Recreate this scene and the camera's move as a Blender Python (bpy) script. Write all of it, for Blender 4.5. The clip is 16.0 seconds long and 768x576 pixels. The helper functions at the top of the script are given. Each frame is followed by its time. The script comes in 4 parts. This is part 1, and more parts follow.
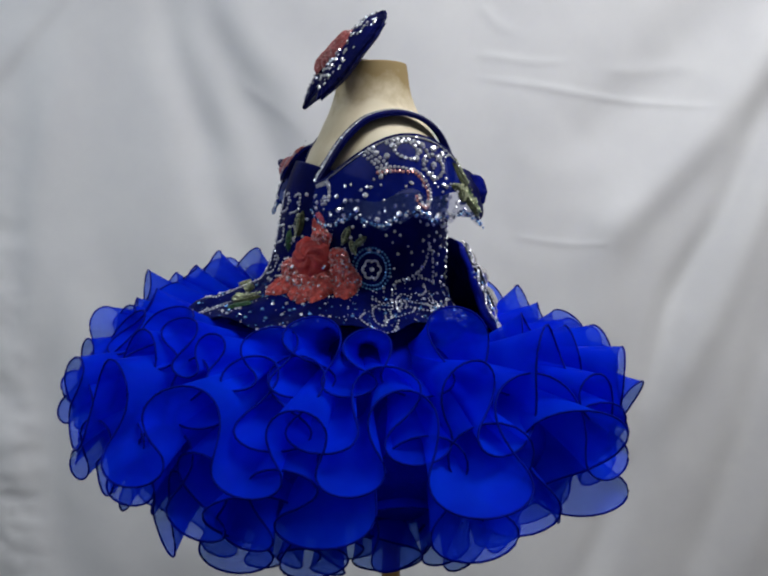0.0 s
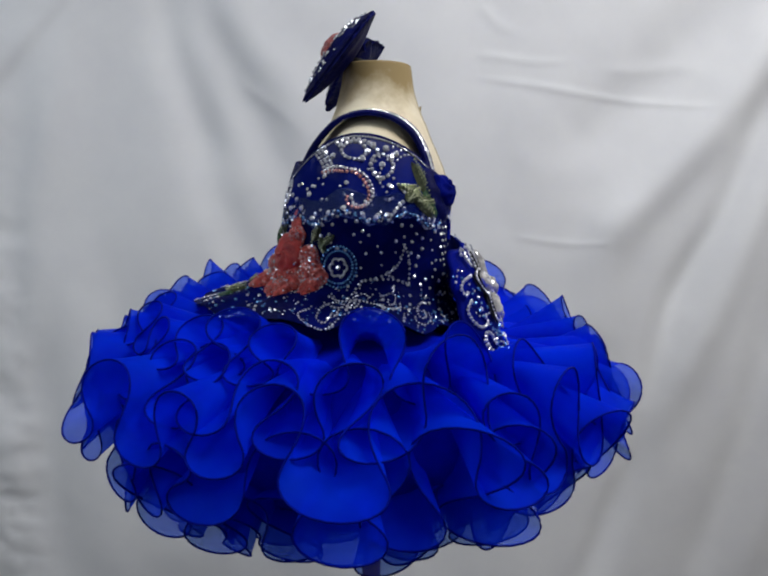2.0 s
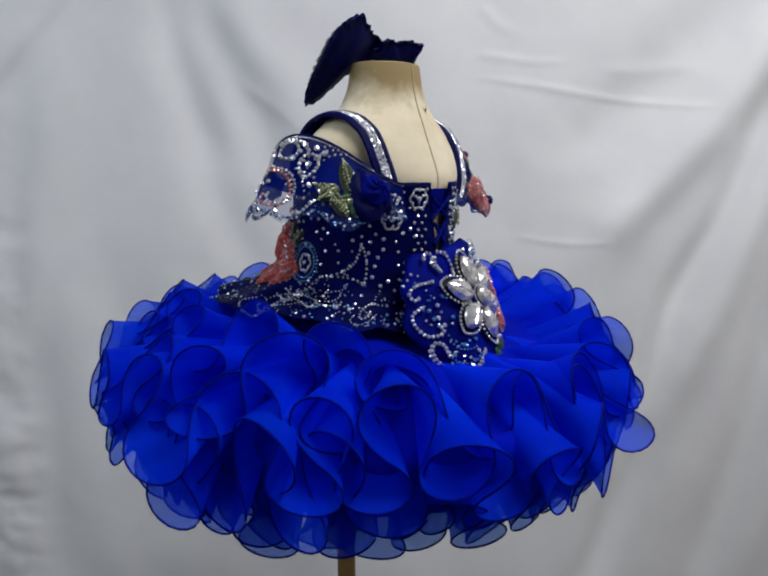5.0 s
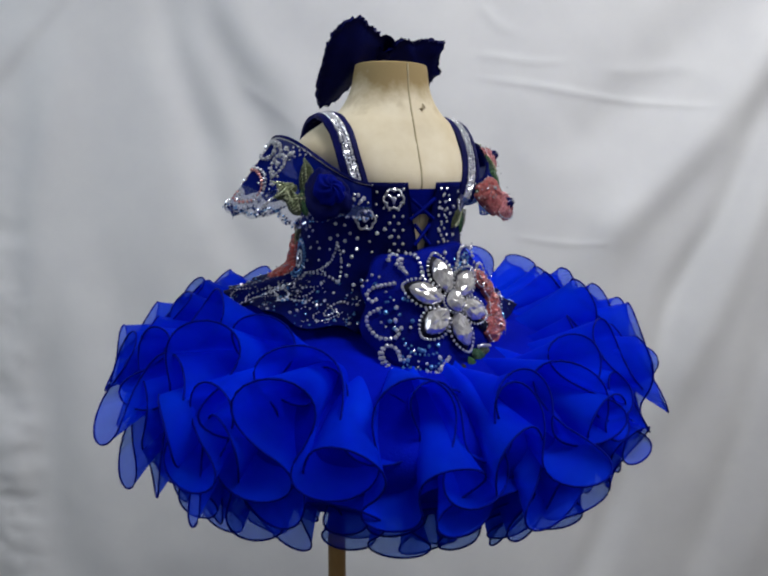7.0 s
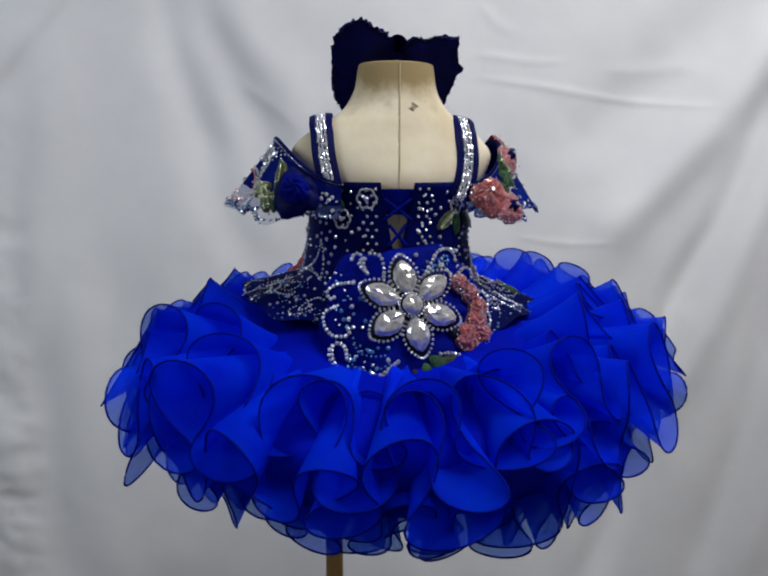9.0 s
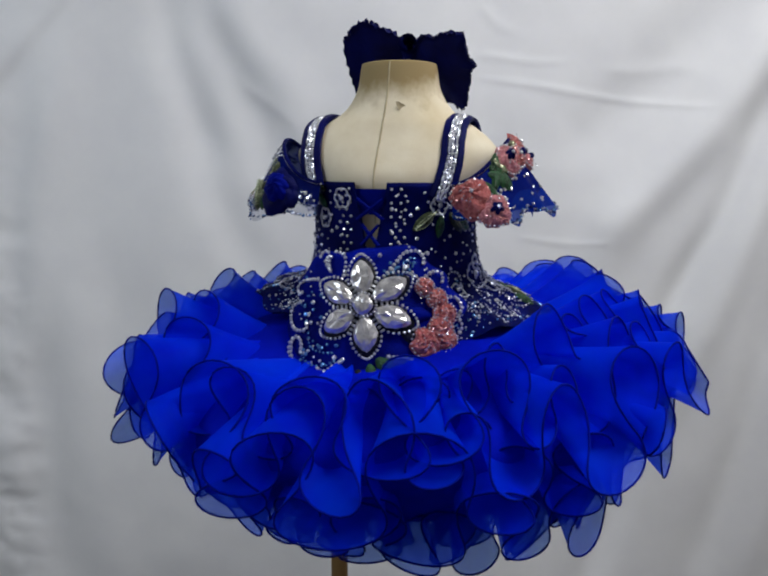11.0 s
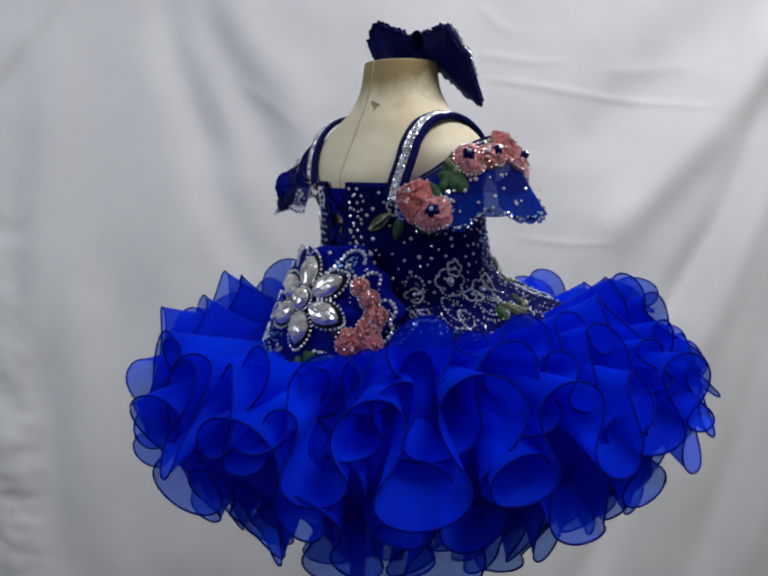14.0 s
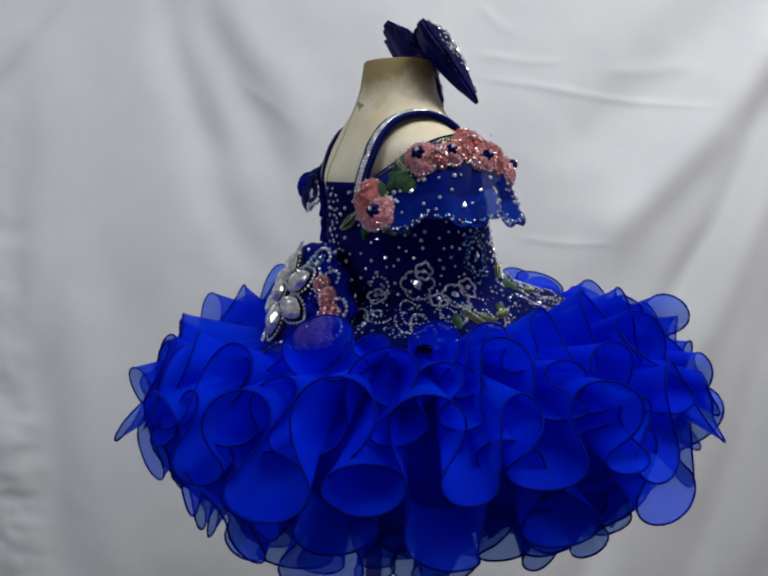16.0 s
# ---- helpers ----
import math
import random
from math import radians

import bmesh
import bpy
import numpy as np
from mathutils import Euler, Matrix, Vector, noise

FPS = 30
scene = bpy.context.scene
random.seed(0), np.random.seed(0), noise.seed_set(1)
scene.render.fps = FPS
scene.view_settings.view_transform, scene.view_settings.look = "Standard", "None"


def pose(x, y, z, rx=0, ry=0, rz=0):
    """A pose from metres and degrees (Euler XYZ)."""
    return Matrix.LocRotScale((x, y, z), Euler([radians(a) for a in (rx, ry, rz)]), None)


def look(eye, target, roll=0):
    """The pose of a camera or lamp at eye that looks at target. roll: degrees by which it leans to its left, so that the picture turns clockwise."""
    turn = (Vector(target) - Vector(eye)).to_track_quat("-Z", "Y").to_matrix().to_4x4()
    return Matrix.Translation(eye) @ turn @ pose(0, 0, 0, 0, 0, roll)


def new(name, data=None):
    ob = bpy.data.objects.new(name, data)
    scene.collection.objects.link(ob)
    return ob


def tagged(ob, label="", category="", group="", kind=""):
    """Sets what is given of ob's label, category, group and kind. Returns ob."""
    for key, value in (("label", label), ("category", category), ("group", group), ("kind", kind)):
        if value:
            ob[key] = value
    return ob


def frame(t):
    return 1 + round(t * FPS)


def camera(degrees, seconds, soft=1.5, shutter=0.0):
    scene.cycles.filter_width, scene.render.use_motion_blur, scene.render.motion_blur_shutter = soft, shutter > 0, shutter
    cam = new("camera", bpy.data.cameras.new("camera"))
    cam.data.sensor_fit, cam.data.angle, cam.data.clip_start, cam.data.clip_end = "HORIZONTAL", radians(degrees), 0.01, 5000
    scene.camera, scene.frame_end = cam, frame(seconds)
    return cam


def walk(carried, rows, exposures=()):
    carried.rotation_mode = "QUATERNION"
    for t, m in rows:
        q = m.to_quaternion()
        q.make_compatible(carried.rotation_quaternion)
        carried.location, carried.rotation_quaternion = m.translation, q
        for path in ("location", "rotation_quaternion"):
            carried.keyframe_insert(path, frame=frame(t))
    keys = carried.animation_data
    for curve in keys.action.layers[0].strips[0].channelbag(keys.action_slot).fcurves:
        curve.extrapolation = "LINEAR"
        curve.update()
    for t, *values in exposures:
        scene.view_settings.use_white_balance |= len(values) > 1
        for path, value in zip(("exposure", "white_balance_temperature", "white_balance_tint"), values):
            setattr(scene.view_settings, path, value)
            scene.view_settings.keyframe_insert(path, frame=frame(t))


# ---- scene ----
# Camera: stands still, one metre up, tilted down nine and a half degrees.
EYE = Vector((0.0, -0.8, 1.0))
cam = camera(55, 16.0, soft=2.2)
AIM = EYE + Vector((0, math.cos(radians(9.52)), -math.sin(radians(9.52))))
walk(cam, [(0.0, look(EYE, AIM, 0.34)), (16.0, look(EYE, AIM, 0.34))])

# Turn of the dress form, degrees about the turntable's axis.
SPIN = [(0.0, 99.6), (1.0, 88.69), (2.0, 77.73), (3.0, 66.69), (4.0, 55.59), (5.15, 42.84), (6.3, 30.11), (7.0, 22.36), (8.0, 11.24),
        (9.0, 0.0), (10.15, -13.14), (11.3, -26.32), (12.0, -34.27), (13.0, -45.54), (14.0, -56.74), (15.0, -67.91), (16.0, -79.06)]
SPUN = []

# ---- light ----
world = bpy.data.worlds.new("world")
scene.world = world
world.use_nodes = True
world.node_tree.nodes["Background"].inputs[0].default_value = (0.6, 0.7, 1.0, 1)
world.node_tree.nodes["Background"].inputs[1].default_value = 0.02


def area(name, eye, target, sx, sy, watts, colour):
    lamp = bpy.data.lights.new(name, "AREA")
    lamp.shape, lamp.size, lamp.size_y, lamp.energy, lamp.color = "RECTANGLE", sx, sy, watts, colour
    ob = new(name, lamp)
    ob.matrix_world = look(eye, target)
    return ob


area("ceiling_panel_light", (0.8, -0.35, 2.55), (0.3, 0.2, 0.8), 1.2, 1.0, 54, (0.968, 0.965, 0.985))
# Added soft bluish fill from the left; no window stands there.
area("left_fill_light", (-1.8, -0.7, 1.65), (-0.1, 0.4, 0.9), 1.1, 1.3, 18.5, (0.78, 0.885, 1.0))
scene.view_settings.exposure = 0.0

# ---- materials ----


def material(name):
    m = bpy.data.materials.new(name)
    m.use_nodes = True
    return m, m.node_tree.nodes, m.node_tree.links, m.node_tree.nodes["Principled BSDF"]


def mixed(nodes, links, a, b, fac):
    mix = nodes.new("ShaderNodeMix")
    mix.data_type = "RGBA"
    mix.inputs[6].default_value, mix.inputs[7].default_value = (*a, 1), (*b, 1)
    links.new(fac, mix.inputs[0])
    return mix.outputs[2]


def noise_fac(nodes, links, scale, detail=4, rough=0.6, lo=0.3, hi=0.7):
    co = nodes.new("ShaderNodeTexCoord")
    tex = nodes.new("ShaderNodeTexNoise")
    tex.inputs["Scale"].default_value, tex.inputs["Detail"].default_value, tex.inputs["Roughness"].default_value = scale, detail, rough
    links.new(co.outputs["Object"], tex.inputs["Vector"])
    ramp = nodes.new("ShaderNodeMapRange")
    ramp.inputs[1].default_value, ramp.inputs[2].default_value = lo, hi
    links.new(tex.outputs["Fac"], ramp.inputs[0])
    return ramp.outputs[0]


def bump(nodes, links, shader, fac, strength, distance=0.001):
    b = nodes.new("ShaderNodeBump")
    b.inputs["Strength"].default_value, b.inputs["Distance"].default_value = strength, distance
    links.new(fac, b.inputs["Height"])
    links.new(b.outputs[0], shader.inputs["Normal"])


def surface(name, a, b, rough=0.6, scale=40, metal=0.0, grain=400, relief=0.2, sheen=0.0, spec=0.3):
    """Two colours mixed in soft patches, with a fine relief."""
    m, nodes, links, p = material(name)
    links.new(mixed(nodes, links, a, b, noise_fac(nodes, links, scale)), p.inputs["Base Color"])
    p.inputs["Roughness"].default_value, p.inputs["Metallic"].default_value = rough, metal
    p.inputs["Sheen Weight"].default_value, p.inputs["Specular IOR Level"].default_value = sheen, spec
    if relief:
        bump(nodes, links, p, noise_fac(nodes, links, grain, 2), relief)
    return m


def organza(name, a, b, clear, tint, gathered=False):
    """Sheer woven cloth: part of the light passes straight, part is scattered through.
    gathered: the cloth lies denser towards its gathered seam, by the attribute gather (0 at the seam, 1 at the hem)."""
    m, nodes, links, p = material(name)
    col = mixed(nodes, links, a, b, noise_fac(nodes, links, 12))
    links.new(col, p.inputs["Base Color"])
    p.inputs["Roughness"].default_value, p.inputs["Specular IOR Level"].default_value = 0.6, 0.03
    weave = nodes.new("ShaderNodeTexNoise")
    weave.inputs["Scale"].default_value = 900
    co = nodes.new("ShaderNodeTexCoord")
    links.new(co.outputs["Object"], weave.inputs["Vector"])
    bump(nodes, links, p, weave.outputs["Fac"], 0.25, 0.0006)
    trl = nodes.new("ShaderNodeBsdfTranslucent")
    links.new(col, trl.inputs[0])
    clr = nodes.new("ShaderNodeBsdfTransparent")
    clr.inputs[0].default_value = (*tint, 1)
    one, two = nodes.new("ShaderNodeMixShader"), nodes.new("ShaderNodeMixShader")
    one.inputs[0].default_value, two.inputs[0].default_value = 0.24, clear
    if gathered:
        dense, power, times = nodes.new("ShaderNodeAttribute"), nodes.new("ShaderNodeMath"), nodes.new("ShaderNodeMath")
        dense.attribute_name = "gather"
        power.operation, times.operation = "POWER", "MULTIPLY"
        power.inputs[1].default_value, times.inputs[1].default_value = 1.45, clear
        links.new(dense.outputs["Fac"], power.inputs[0])
        links.new(power.outputs[0], times.inputs[0])
        links.new(times.outputs[0], two.inputs[0])
    links.new(p.outputs[0], one.inputs[1]), links.new(trl.outputs[0], one.inputs[2])
    links.new(one.outputs[0], two.inputs[1]), links.new(clr.outputs[0], two.inputs[2])
    links.new(two.outputs[0], nodes["Material Output"].inputs[0])
    return m


SHEET = surface("white_sheet", (0.74, 0.74, 0.75), (0.8, 0.8, 0.8), 0.75, 6, grain=900, relief=0.25, sheen=0.1)
WALL = surface("wall_paint", (0.5, 0.5, 0.5), (0.56, 0.56, 0.55), 0.8, 3)
CARPET = surface("carpet", (0.12, 0.11, 0.1), (0.17, 0.16, 0.15), 0.95, 8, grain=300, relief=0.6)
LINEN = surface("form_linen", (0.62, 0.52, 0.34), (0.78, 0.71, 0.55), 0.8, 14, grain=700, relief=0.12)


def yellowed_neck(m):
    """Old handling has browned the cover of the neck, in an uneven band."""
    nodes, links = m.node_tree.nodes, m.node_tree.links
    p = nodes["Principled BSDF"]
    old = p.inputs["Base Color"].links[0].from_socket
    co, sep, add, rng = nodes.new("ShaderNodeTexCoord"), nodes.new("ShaderNodeSeparateXYZ"), nodes.new("ShaderNodeMath"), nodes.new("ShaderNodeMapRange")
    add.operation = "MULTIPLY_ADD"
    links.new(co.outputs["Object"], sep.inputs[0])
    links.new(noise_fac(nodes, links, 22), add.inputs[0])
    add.inputs[1].default_value = 0.035
    links.new(sep.outputs[2], add.inputs[2])
    rng.inputs[1].default_value, rng.inputs[2].default_value, rng.inputs[4].default_value = 1.074, 1.106, 0.92
    links.new(add.outputs[0], rng.inputs[0])
    mix = nodes.new("ShaderNodeMix")
    mix.data_type = "RGBA"
    links.new(rng.outputs[0], mix.inputs[0])
    links.new(old, mix.inputs[6])
    mix.inputs[7].default_value = (0.29, 0.205, 0.08, 1)
    links.new(mix.outputs[2], p.inputs["Base Color"])


yellowed_neck(LINEN)
SEAM = surface("seam_thread", (0.5, 0.43, 0.28), (0.4, 0.33, 0.2), 0.8, 60)
BRASS = surface("aged_brass", (0.42, 0.27, 0.11), (0.3, 0.18, 0.08), 0.35, 30, metal=0.8)
IRON = surface("dark_iron", (0.05, 0.05, 0.055), (0.08, 0.08, 0.08), 0.5, 30, metal=0.6)
SHEER = organza("blue_organza", (0.0002, 0.048, 0.95), (0.0001, 0.014, 0.76), 0.52, (0.4, 0.58, 0.97), True)
LINING = surface("blue_lining", (0.0003, 0.008, 0.5), (0.0002, 0.004, 0.28), 0.7, 14, grain=500, relief=0.3, spec=0.02)
CORD = surface("navy_cord", (0.0004, 0.006, 0.26), (0.0003, 0.004, 0.15), 0.7, 60, spec=0.03)
SATIN = surface("navy_satin", (0.0006, 0.0035, 0.095), (0.0004, 0.0014, 0.03), 0.6, 25, grain=600, relief=0.2, spec=0.03)
NAVY = surface("dark_navy_satin", (0.0008, 0.003, 0.085), (0.0006, 0.0015, 0.035), 0.55, 30, grain=600, relief=0.3, spec=0.08)
ROYAL = surface("royal_velvet", (0.0005, 0.006, 0.24), (0.0004, 0.002, 0.08), 0.65, 18, grain=500, relief=0.3, spec=0.03)
GAUZE = organza("sleeve_gauze", (0.0005, 0.0025, 0.06), (0.0005, 0.008, 0.17), 0.08, (0.55, 0.65, 1.0))
LACE = organza("scallop_lace", (0.12, 0.17, 0.42), (0.01, 0.03, 0.25), 0.72, (0.97, 0.98, 1.0))
BLUE_LACE = organza("blue_sequin_net", (0.0008, 0.03, 0.36), (0.0006, 0.008, 0.14), 0.16, (0.5, 0.65, 1.0))
CRYSTAL = surface("foiled_crystal", (0.9, 0.9, 0.93), (0.6, 0.63, 0.72), 0.17, 250, metal=0.65, relief=0, spec=0.8)
CUT = surface("large_cut_crystal", (0.84, 0.82, 0.8), (0.4, 0.39, 0.39), 0.1, 130, metal=0.6, grain=130, relief=0.15, spec=0.9)
SILVER = surface("silver_beads", (0.72, 0.72, 0.74), (0.36, 0.38, 0.45), 0.3, 150, metal=0.6, relief=0)
AQUA = surface("aqua_beads", (0.16, 0.36, 0.6), (0.05, 0.15, 0.45), 0.25, 150, metal=0.5, relief=0)
PEACH = surface("peach_sequins", (0.56, 0.16, 0.15), (0.15, 0.016, 0.02), 0.3, 210, grain=900, relief=0.8)
CORAL = surface("coral_sequins", (0.7, 0.12, 0.095), (0.18, 0.012, 0.014), 0.3, 210, grain=900, relief=0.8)
DEEP = surface("deep_coral_satin", (0.5, 0.05, 0.04), (0.2, 0.012, 0.014), 0.4, 90, grain=700, relief=0.4)
SPANGLE = surface("rosy_spangles", (0.95, 0.6, 0.55), (0.5, 0.12, 0.12), 0.2, 700, metal=0.5, relief=0)
PINK = surface("pink_sequins", (0.66, 0.27, 0.29), (0.24, 0.05, 0.07), 0.35, 420, grain=900, relief=0.8)
LEAF = surface("green_sequins", (0.02, 0.1, 0.03), (0.0015, 0.006, 0.002), 0.4, 260, grain=900, relief=0.6)
OLIVE = surface("olive_sequins", (0.06, 0.075, 0.03), (0.003, 0.008, 0.003), 0.35, 260, grain=900, relief=0.8)
GILT = surface("pale_green_beads", (0.6, 0.62, 0.42), (0.2, 0.26, 0.13), 0.25, 150, metal=0.5, relief=0)
BLACK = surface("black_backing", (0.004, 0.005, 0.01), (0.008, 0.008, 0.02), 0.6, 60, spec=0.15)

# ---- building helpers ----
# Lengths on the form are in units of U metres, z from the eye's level.
U, LEVEL = 0.8, 1.0


def place(p):
    return (p[0] * U, p[1] * U, LEVEL + p[2] * U)


def part(name, verts, faces, mat, parent=None, label="", smooth=True):
    me = bpy.data.meshes.new(name)
    me.from_pydata([place(v) for v in verts], [], faces)
    me.materials.append(mat)
    if smooth:
        me.polygons.foreach_set("use_smooth", [True] * len(me.polygons))
    me.update()
    ob = new(name, me)
    ob.parent = parent
    return tagged(ob, label)


def thing(name, label, category):
    ob = new(name)
    SPUN.append(ob)
    return tagged(ob, label, category)


def grid_faces(nu, nv, wrap=False):
    """Quads of a grid of nu columns and nv rows, row after row."""
    out = []
    for j in range(nv - 1):
        for i in range(nu if wrap else nu - 1):
            k = (i + 1) % nu
            out.append((j * nu + i, j * nu + k, (j + 1) * nu + k, (j + 1) * nu + i))
    return out


def rings(sections, n=56):
    """Stacked rings: (z, cx, cy, a, b front, b back)."""
    v = []
    for z, cx, cy, a, bf, bb in sections:
        for i in range(n):
            t = 2 * math.pi * i / n
            s = math.sin(t)
            v.append((cx + a * math.cos(t), cy + (bf if s > 0 else bb) * s, z))
    return v, grid_faces(n, len(sections), True)


def smooth_rows(rows, steps):
    """Rows of numbers made finer with a smooth curve."""
    a = np.array(rows, float)
    out = []
    for i in range(len(a) - 1):
        p0, p1, p2, p3 = a[max(i - 1, 0)], a[i], a[i + 1], a[min(i + 2, len(a) - 1)]
        for k in range(steps):
            t = k / steps
            out.append(0.5 * (2 * p1 + (p2 - p0) * t + (2 * p0 - 5 * p1 + 4 * p2 - p3) * t * t + (3 * p1 - p0 - 3 * p2 + p3) * t ** 3))
    out.append(a[-1])
    return np.array(out)


def tube(path, r, n=6, closed=False):
    """A round cord along a path."""
    path = np.array(path, float)
    tan = np.roll(path, -1, 0) - np.roll(path, 1, 0)
    if not closed:
        tan[0], tan[-1] = path[1] - path[0], path[-1] - path[-2]
    tan /= np.linalg.norm(tan, axis=1)[:, None] + 1e-9
    up = np.where(np.abs(tan[:, 2:3]) > 0.9, np.array([[1.0, 0, 0]]), np.array([[0, 0, 1.0]]))
    a = np.cross(tan, up)
    a /= np.linalg.norm(a, axis=1)[:, None] + 1e-9
    b = np.cross(tan, a)
    v = []
    for i in range(len(path)):
        for k in range(n):
            t = 2 * math.pi * k / n
            v.append(path[i] + r * (math.cos(t) * a[i] + math.sin(t) * b[i]))
    m = len(path)
    f = []
    for i in range(m if closed else m - 1):
        j = (i + 1) % m
        for k in range(n):
            l = (k + 1) % n
            f.append((i * n + k, i * n + l, j * n + l, j * n + k))
    return v, f


# ---- room ----


def box(name, x0, x1, y0, y1, z0, z1, mat):
    bm = bmesh.new()
    bmesh.ops.create_cube(bm, size=1, matrix=Matrix.Translation(((x0 + x1) / 2, (y0 + y1) / 2, (z0 + z1) / 2)) @ Matrix.Diagonal((x1 - x0, y1 - y0, z1 - z0, 1)))
    me = bpy.data.meshes.new(name)
    bm.to_mesh(me)
    bm.free()
    me.materials.append(mat)
    return tagged(new(name, me), kind="structure")


box("floor", -2.0, 2.0, -2.6, 1.3, -0.1, 0.0, CARPET)
box("ceiling", -2.0, 2.0, -2.6, 1.3, 2.6, 2.7, WALL)
box("wall_north", -2.0, 2.0, 1.2, 1.3, 0.0, 2.6, WALL)
box("wall_south", -2.0, 2.0, -2.6, -2.5, 0.0, 2.6, WALL)
box("wall_east", 1.9, 2.0, -2.5, 1.2, 0.0, 2.6, WALL)
box("wall_west", -2.0, -1.9, -2.5, 1.2, 0.0, 2.6, WALL)


def backdrop():
    """A white sheet hung behind the form, with long soft folds and a few sharp creases."""
    nx, nz = 470, 330
    xs, zs = np.meshgrid(np.linspace(-1.2, 1.2, nx), np.linspace(0.01, 1.65, nz))
    h = np.zeros_like(xs)
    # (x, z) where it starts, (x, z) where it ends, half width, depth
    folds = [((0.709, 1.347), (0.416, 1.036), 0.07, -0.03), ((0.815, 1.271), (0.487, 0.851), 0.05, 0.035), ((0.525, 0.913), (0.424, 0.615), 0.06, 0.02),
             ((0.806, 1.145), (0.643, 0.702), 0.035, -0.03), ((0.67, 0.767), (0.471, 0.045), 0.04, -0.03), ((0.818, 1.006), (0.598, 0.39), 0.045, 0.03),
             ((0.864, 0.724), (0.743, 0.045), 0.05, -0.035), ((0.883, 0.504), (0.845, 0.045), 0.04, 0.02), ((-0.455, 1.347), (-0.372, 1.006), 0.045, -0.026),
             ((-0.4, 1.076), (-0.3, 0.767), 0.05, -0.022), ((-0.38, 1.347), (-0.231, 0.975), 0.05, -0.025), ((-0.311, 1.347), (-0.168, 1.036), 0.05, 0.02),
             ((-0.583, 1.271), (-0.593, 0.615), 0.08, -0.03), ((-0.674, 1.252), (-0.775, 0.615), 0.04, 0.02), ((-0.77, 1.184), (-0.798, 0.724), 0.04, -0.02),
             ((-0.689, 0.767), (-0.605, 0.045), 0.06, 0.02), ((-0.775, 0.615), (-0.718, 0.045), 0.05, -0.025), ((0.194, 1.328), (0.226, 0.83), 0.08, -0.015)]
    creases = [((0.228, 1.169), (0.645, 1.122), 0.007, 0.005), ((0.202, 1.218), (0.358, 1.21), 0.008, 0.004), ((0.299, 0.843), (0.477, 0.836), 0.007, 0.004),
               ((-0.297, 1.17), (-0.188, 1.076), 0.014, 0.006), ((0.195, 1.309), (0.256, 1.271), 0.012, 0.004), ((0.469, 1.194), (0.62, 1.199), 0.014, 0.005)]
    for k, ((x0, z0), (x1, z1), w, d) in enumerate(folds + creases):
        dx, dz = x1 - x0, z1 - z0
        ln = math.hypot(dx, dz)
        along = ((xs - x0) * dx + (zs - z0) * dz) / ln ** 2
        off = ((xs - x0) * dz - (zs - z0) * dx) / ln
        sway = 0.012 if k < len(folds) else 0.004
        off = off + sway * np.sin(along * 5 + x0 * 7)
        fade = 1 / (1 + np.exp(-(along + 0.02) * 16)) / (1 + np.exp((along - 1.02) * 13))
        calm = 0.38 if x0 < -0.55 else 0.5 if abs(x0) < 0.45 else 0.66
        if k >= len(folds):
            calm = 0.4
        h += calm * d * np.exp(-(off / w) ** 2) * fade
    # a second layer overlaps at the upper corner
    off = (xs + 0.725) * 0.72 - (zs - 1.242) * 0.7
    h += 0.008 / (1 + np.exp(off / 0.006)) * (zs > 1.0)
    v = []
    for x, z, k in zip(xs.ravel(), zs.ravel(), h.ravel()):
        n = noise.noise((x * 2.2, z * 1.3, 0.0)) * 0.016 + noise.noise((x * 7, z * 4, 3.0)) * 0.004 + noise.noise((x * 15 + z * 6, z * 13, 7.0)) * 0.0014
        rim = 1 / (1 + math.exp((x + 0.79) / 0.025))
        if rim > 0.02:
            n += rim * (noise.noise((x * 9, z * 11, 5.0)) * 0.014 + noise.noise((x * 25, z * 30, 6.0)) * 0.004)
        v.append((x, 0.77 - k - n, z))
    me = bpy.data.meshes.new("backdrop")
    me.from_pydata(v, [], grid_faces(nx, nz))
    me.materials.append(SHEET)
    me.polygons.foreach_set("use_smooth", [True] * len(me.polygons))
    ob = new("backdrop", me)
    mod = ob.modifiers.new("thick", "SOLIDIFY")
    mod.thickness = 0.002
    return tagged(ob, "white cotton sheet hung in soft folds as a backdrop", "backdrop", kind="structure")


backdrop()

# ---- stand and dress form ----


def stand():
    top = thing("display_stand", "round iron base with a slim brass pole under a dress form", "stand")
    pv, pf = tube([(-0.07, 0, -1.2), (-0.07, 0, -0.9), (-0.07, 0, -0.5), (-0.07, 0, -0.2)], 0.0125, 20)
    part("pole", pv, pf, BRASS, top)
    sec = [(-1.25, 0.0, 0.0, 0.2, 0.2, 0.2), (-1.225, 0.0, 0.0, 0.2, 0.2, 0.2), (-1.215, 0.0, 0.0, 0.19, 0.19, 0.19), (-1.213, 0.0, 0.0, 0.001, 0.001, 0.001)]
    bv, bf = rings(sec)
    part("base_plate", bv, bf, IRON, top)
    return top


stand()


FORM = []


def yawed(p, degrees=12):
    """The form stands turned a little on its pole."""
    c, q = math.cos(radians(degrees)), math.sin(radians(degrees))
    x, y = p[0] - 0.016, p[1] - 0.03
    return (0.016 + c * x - q * y, 0.03 + q * x + c * y, p[2])


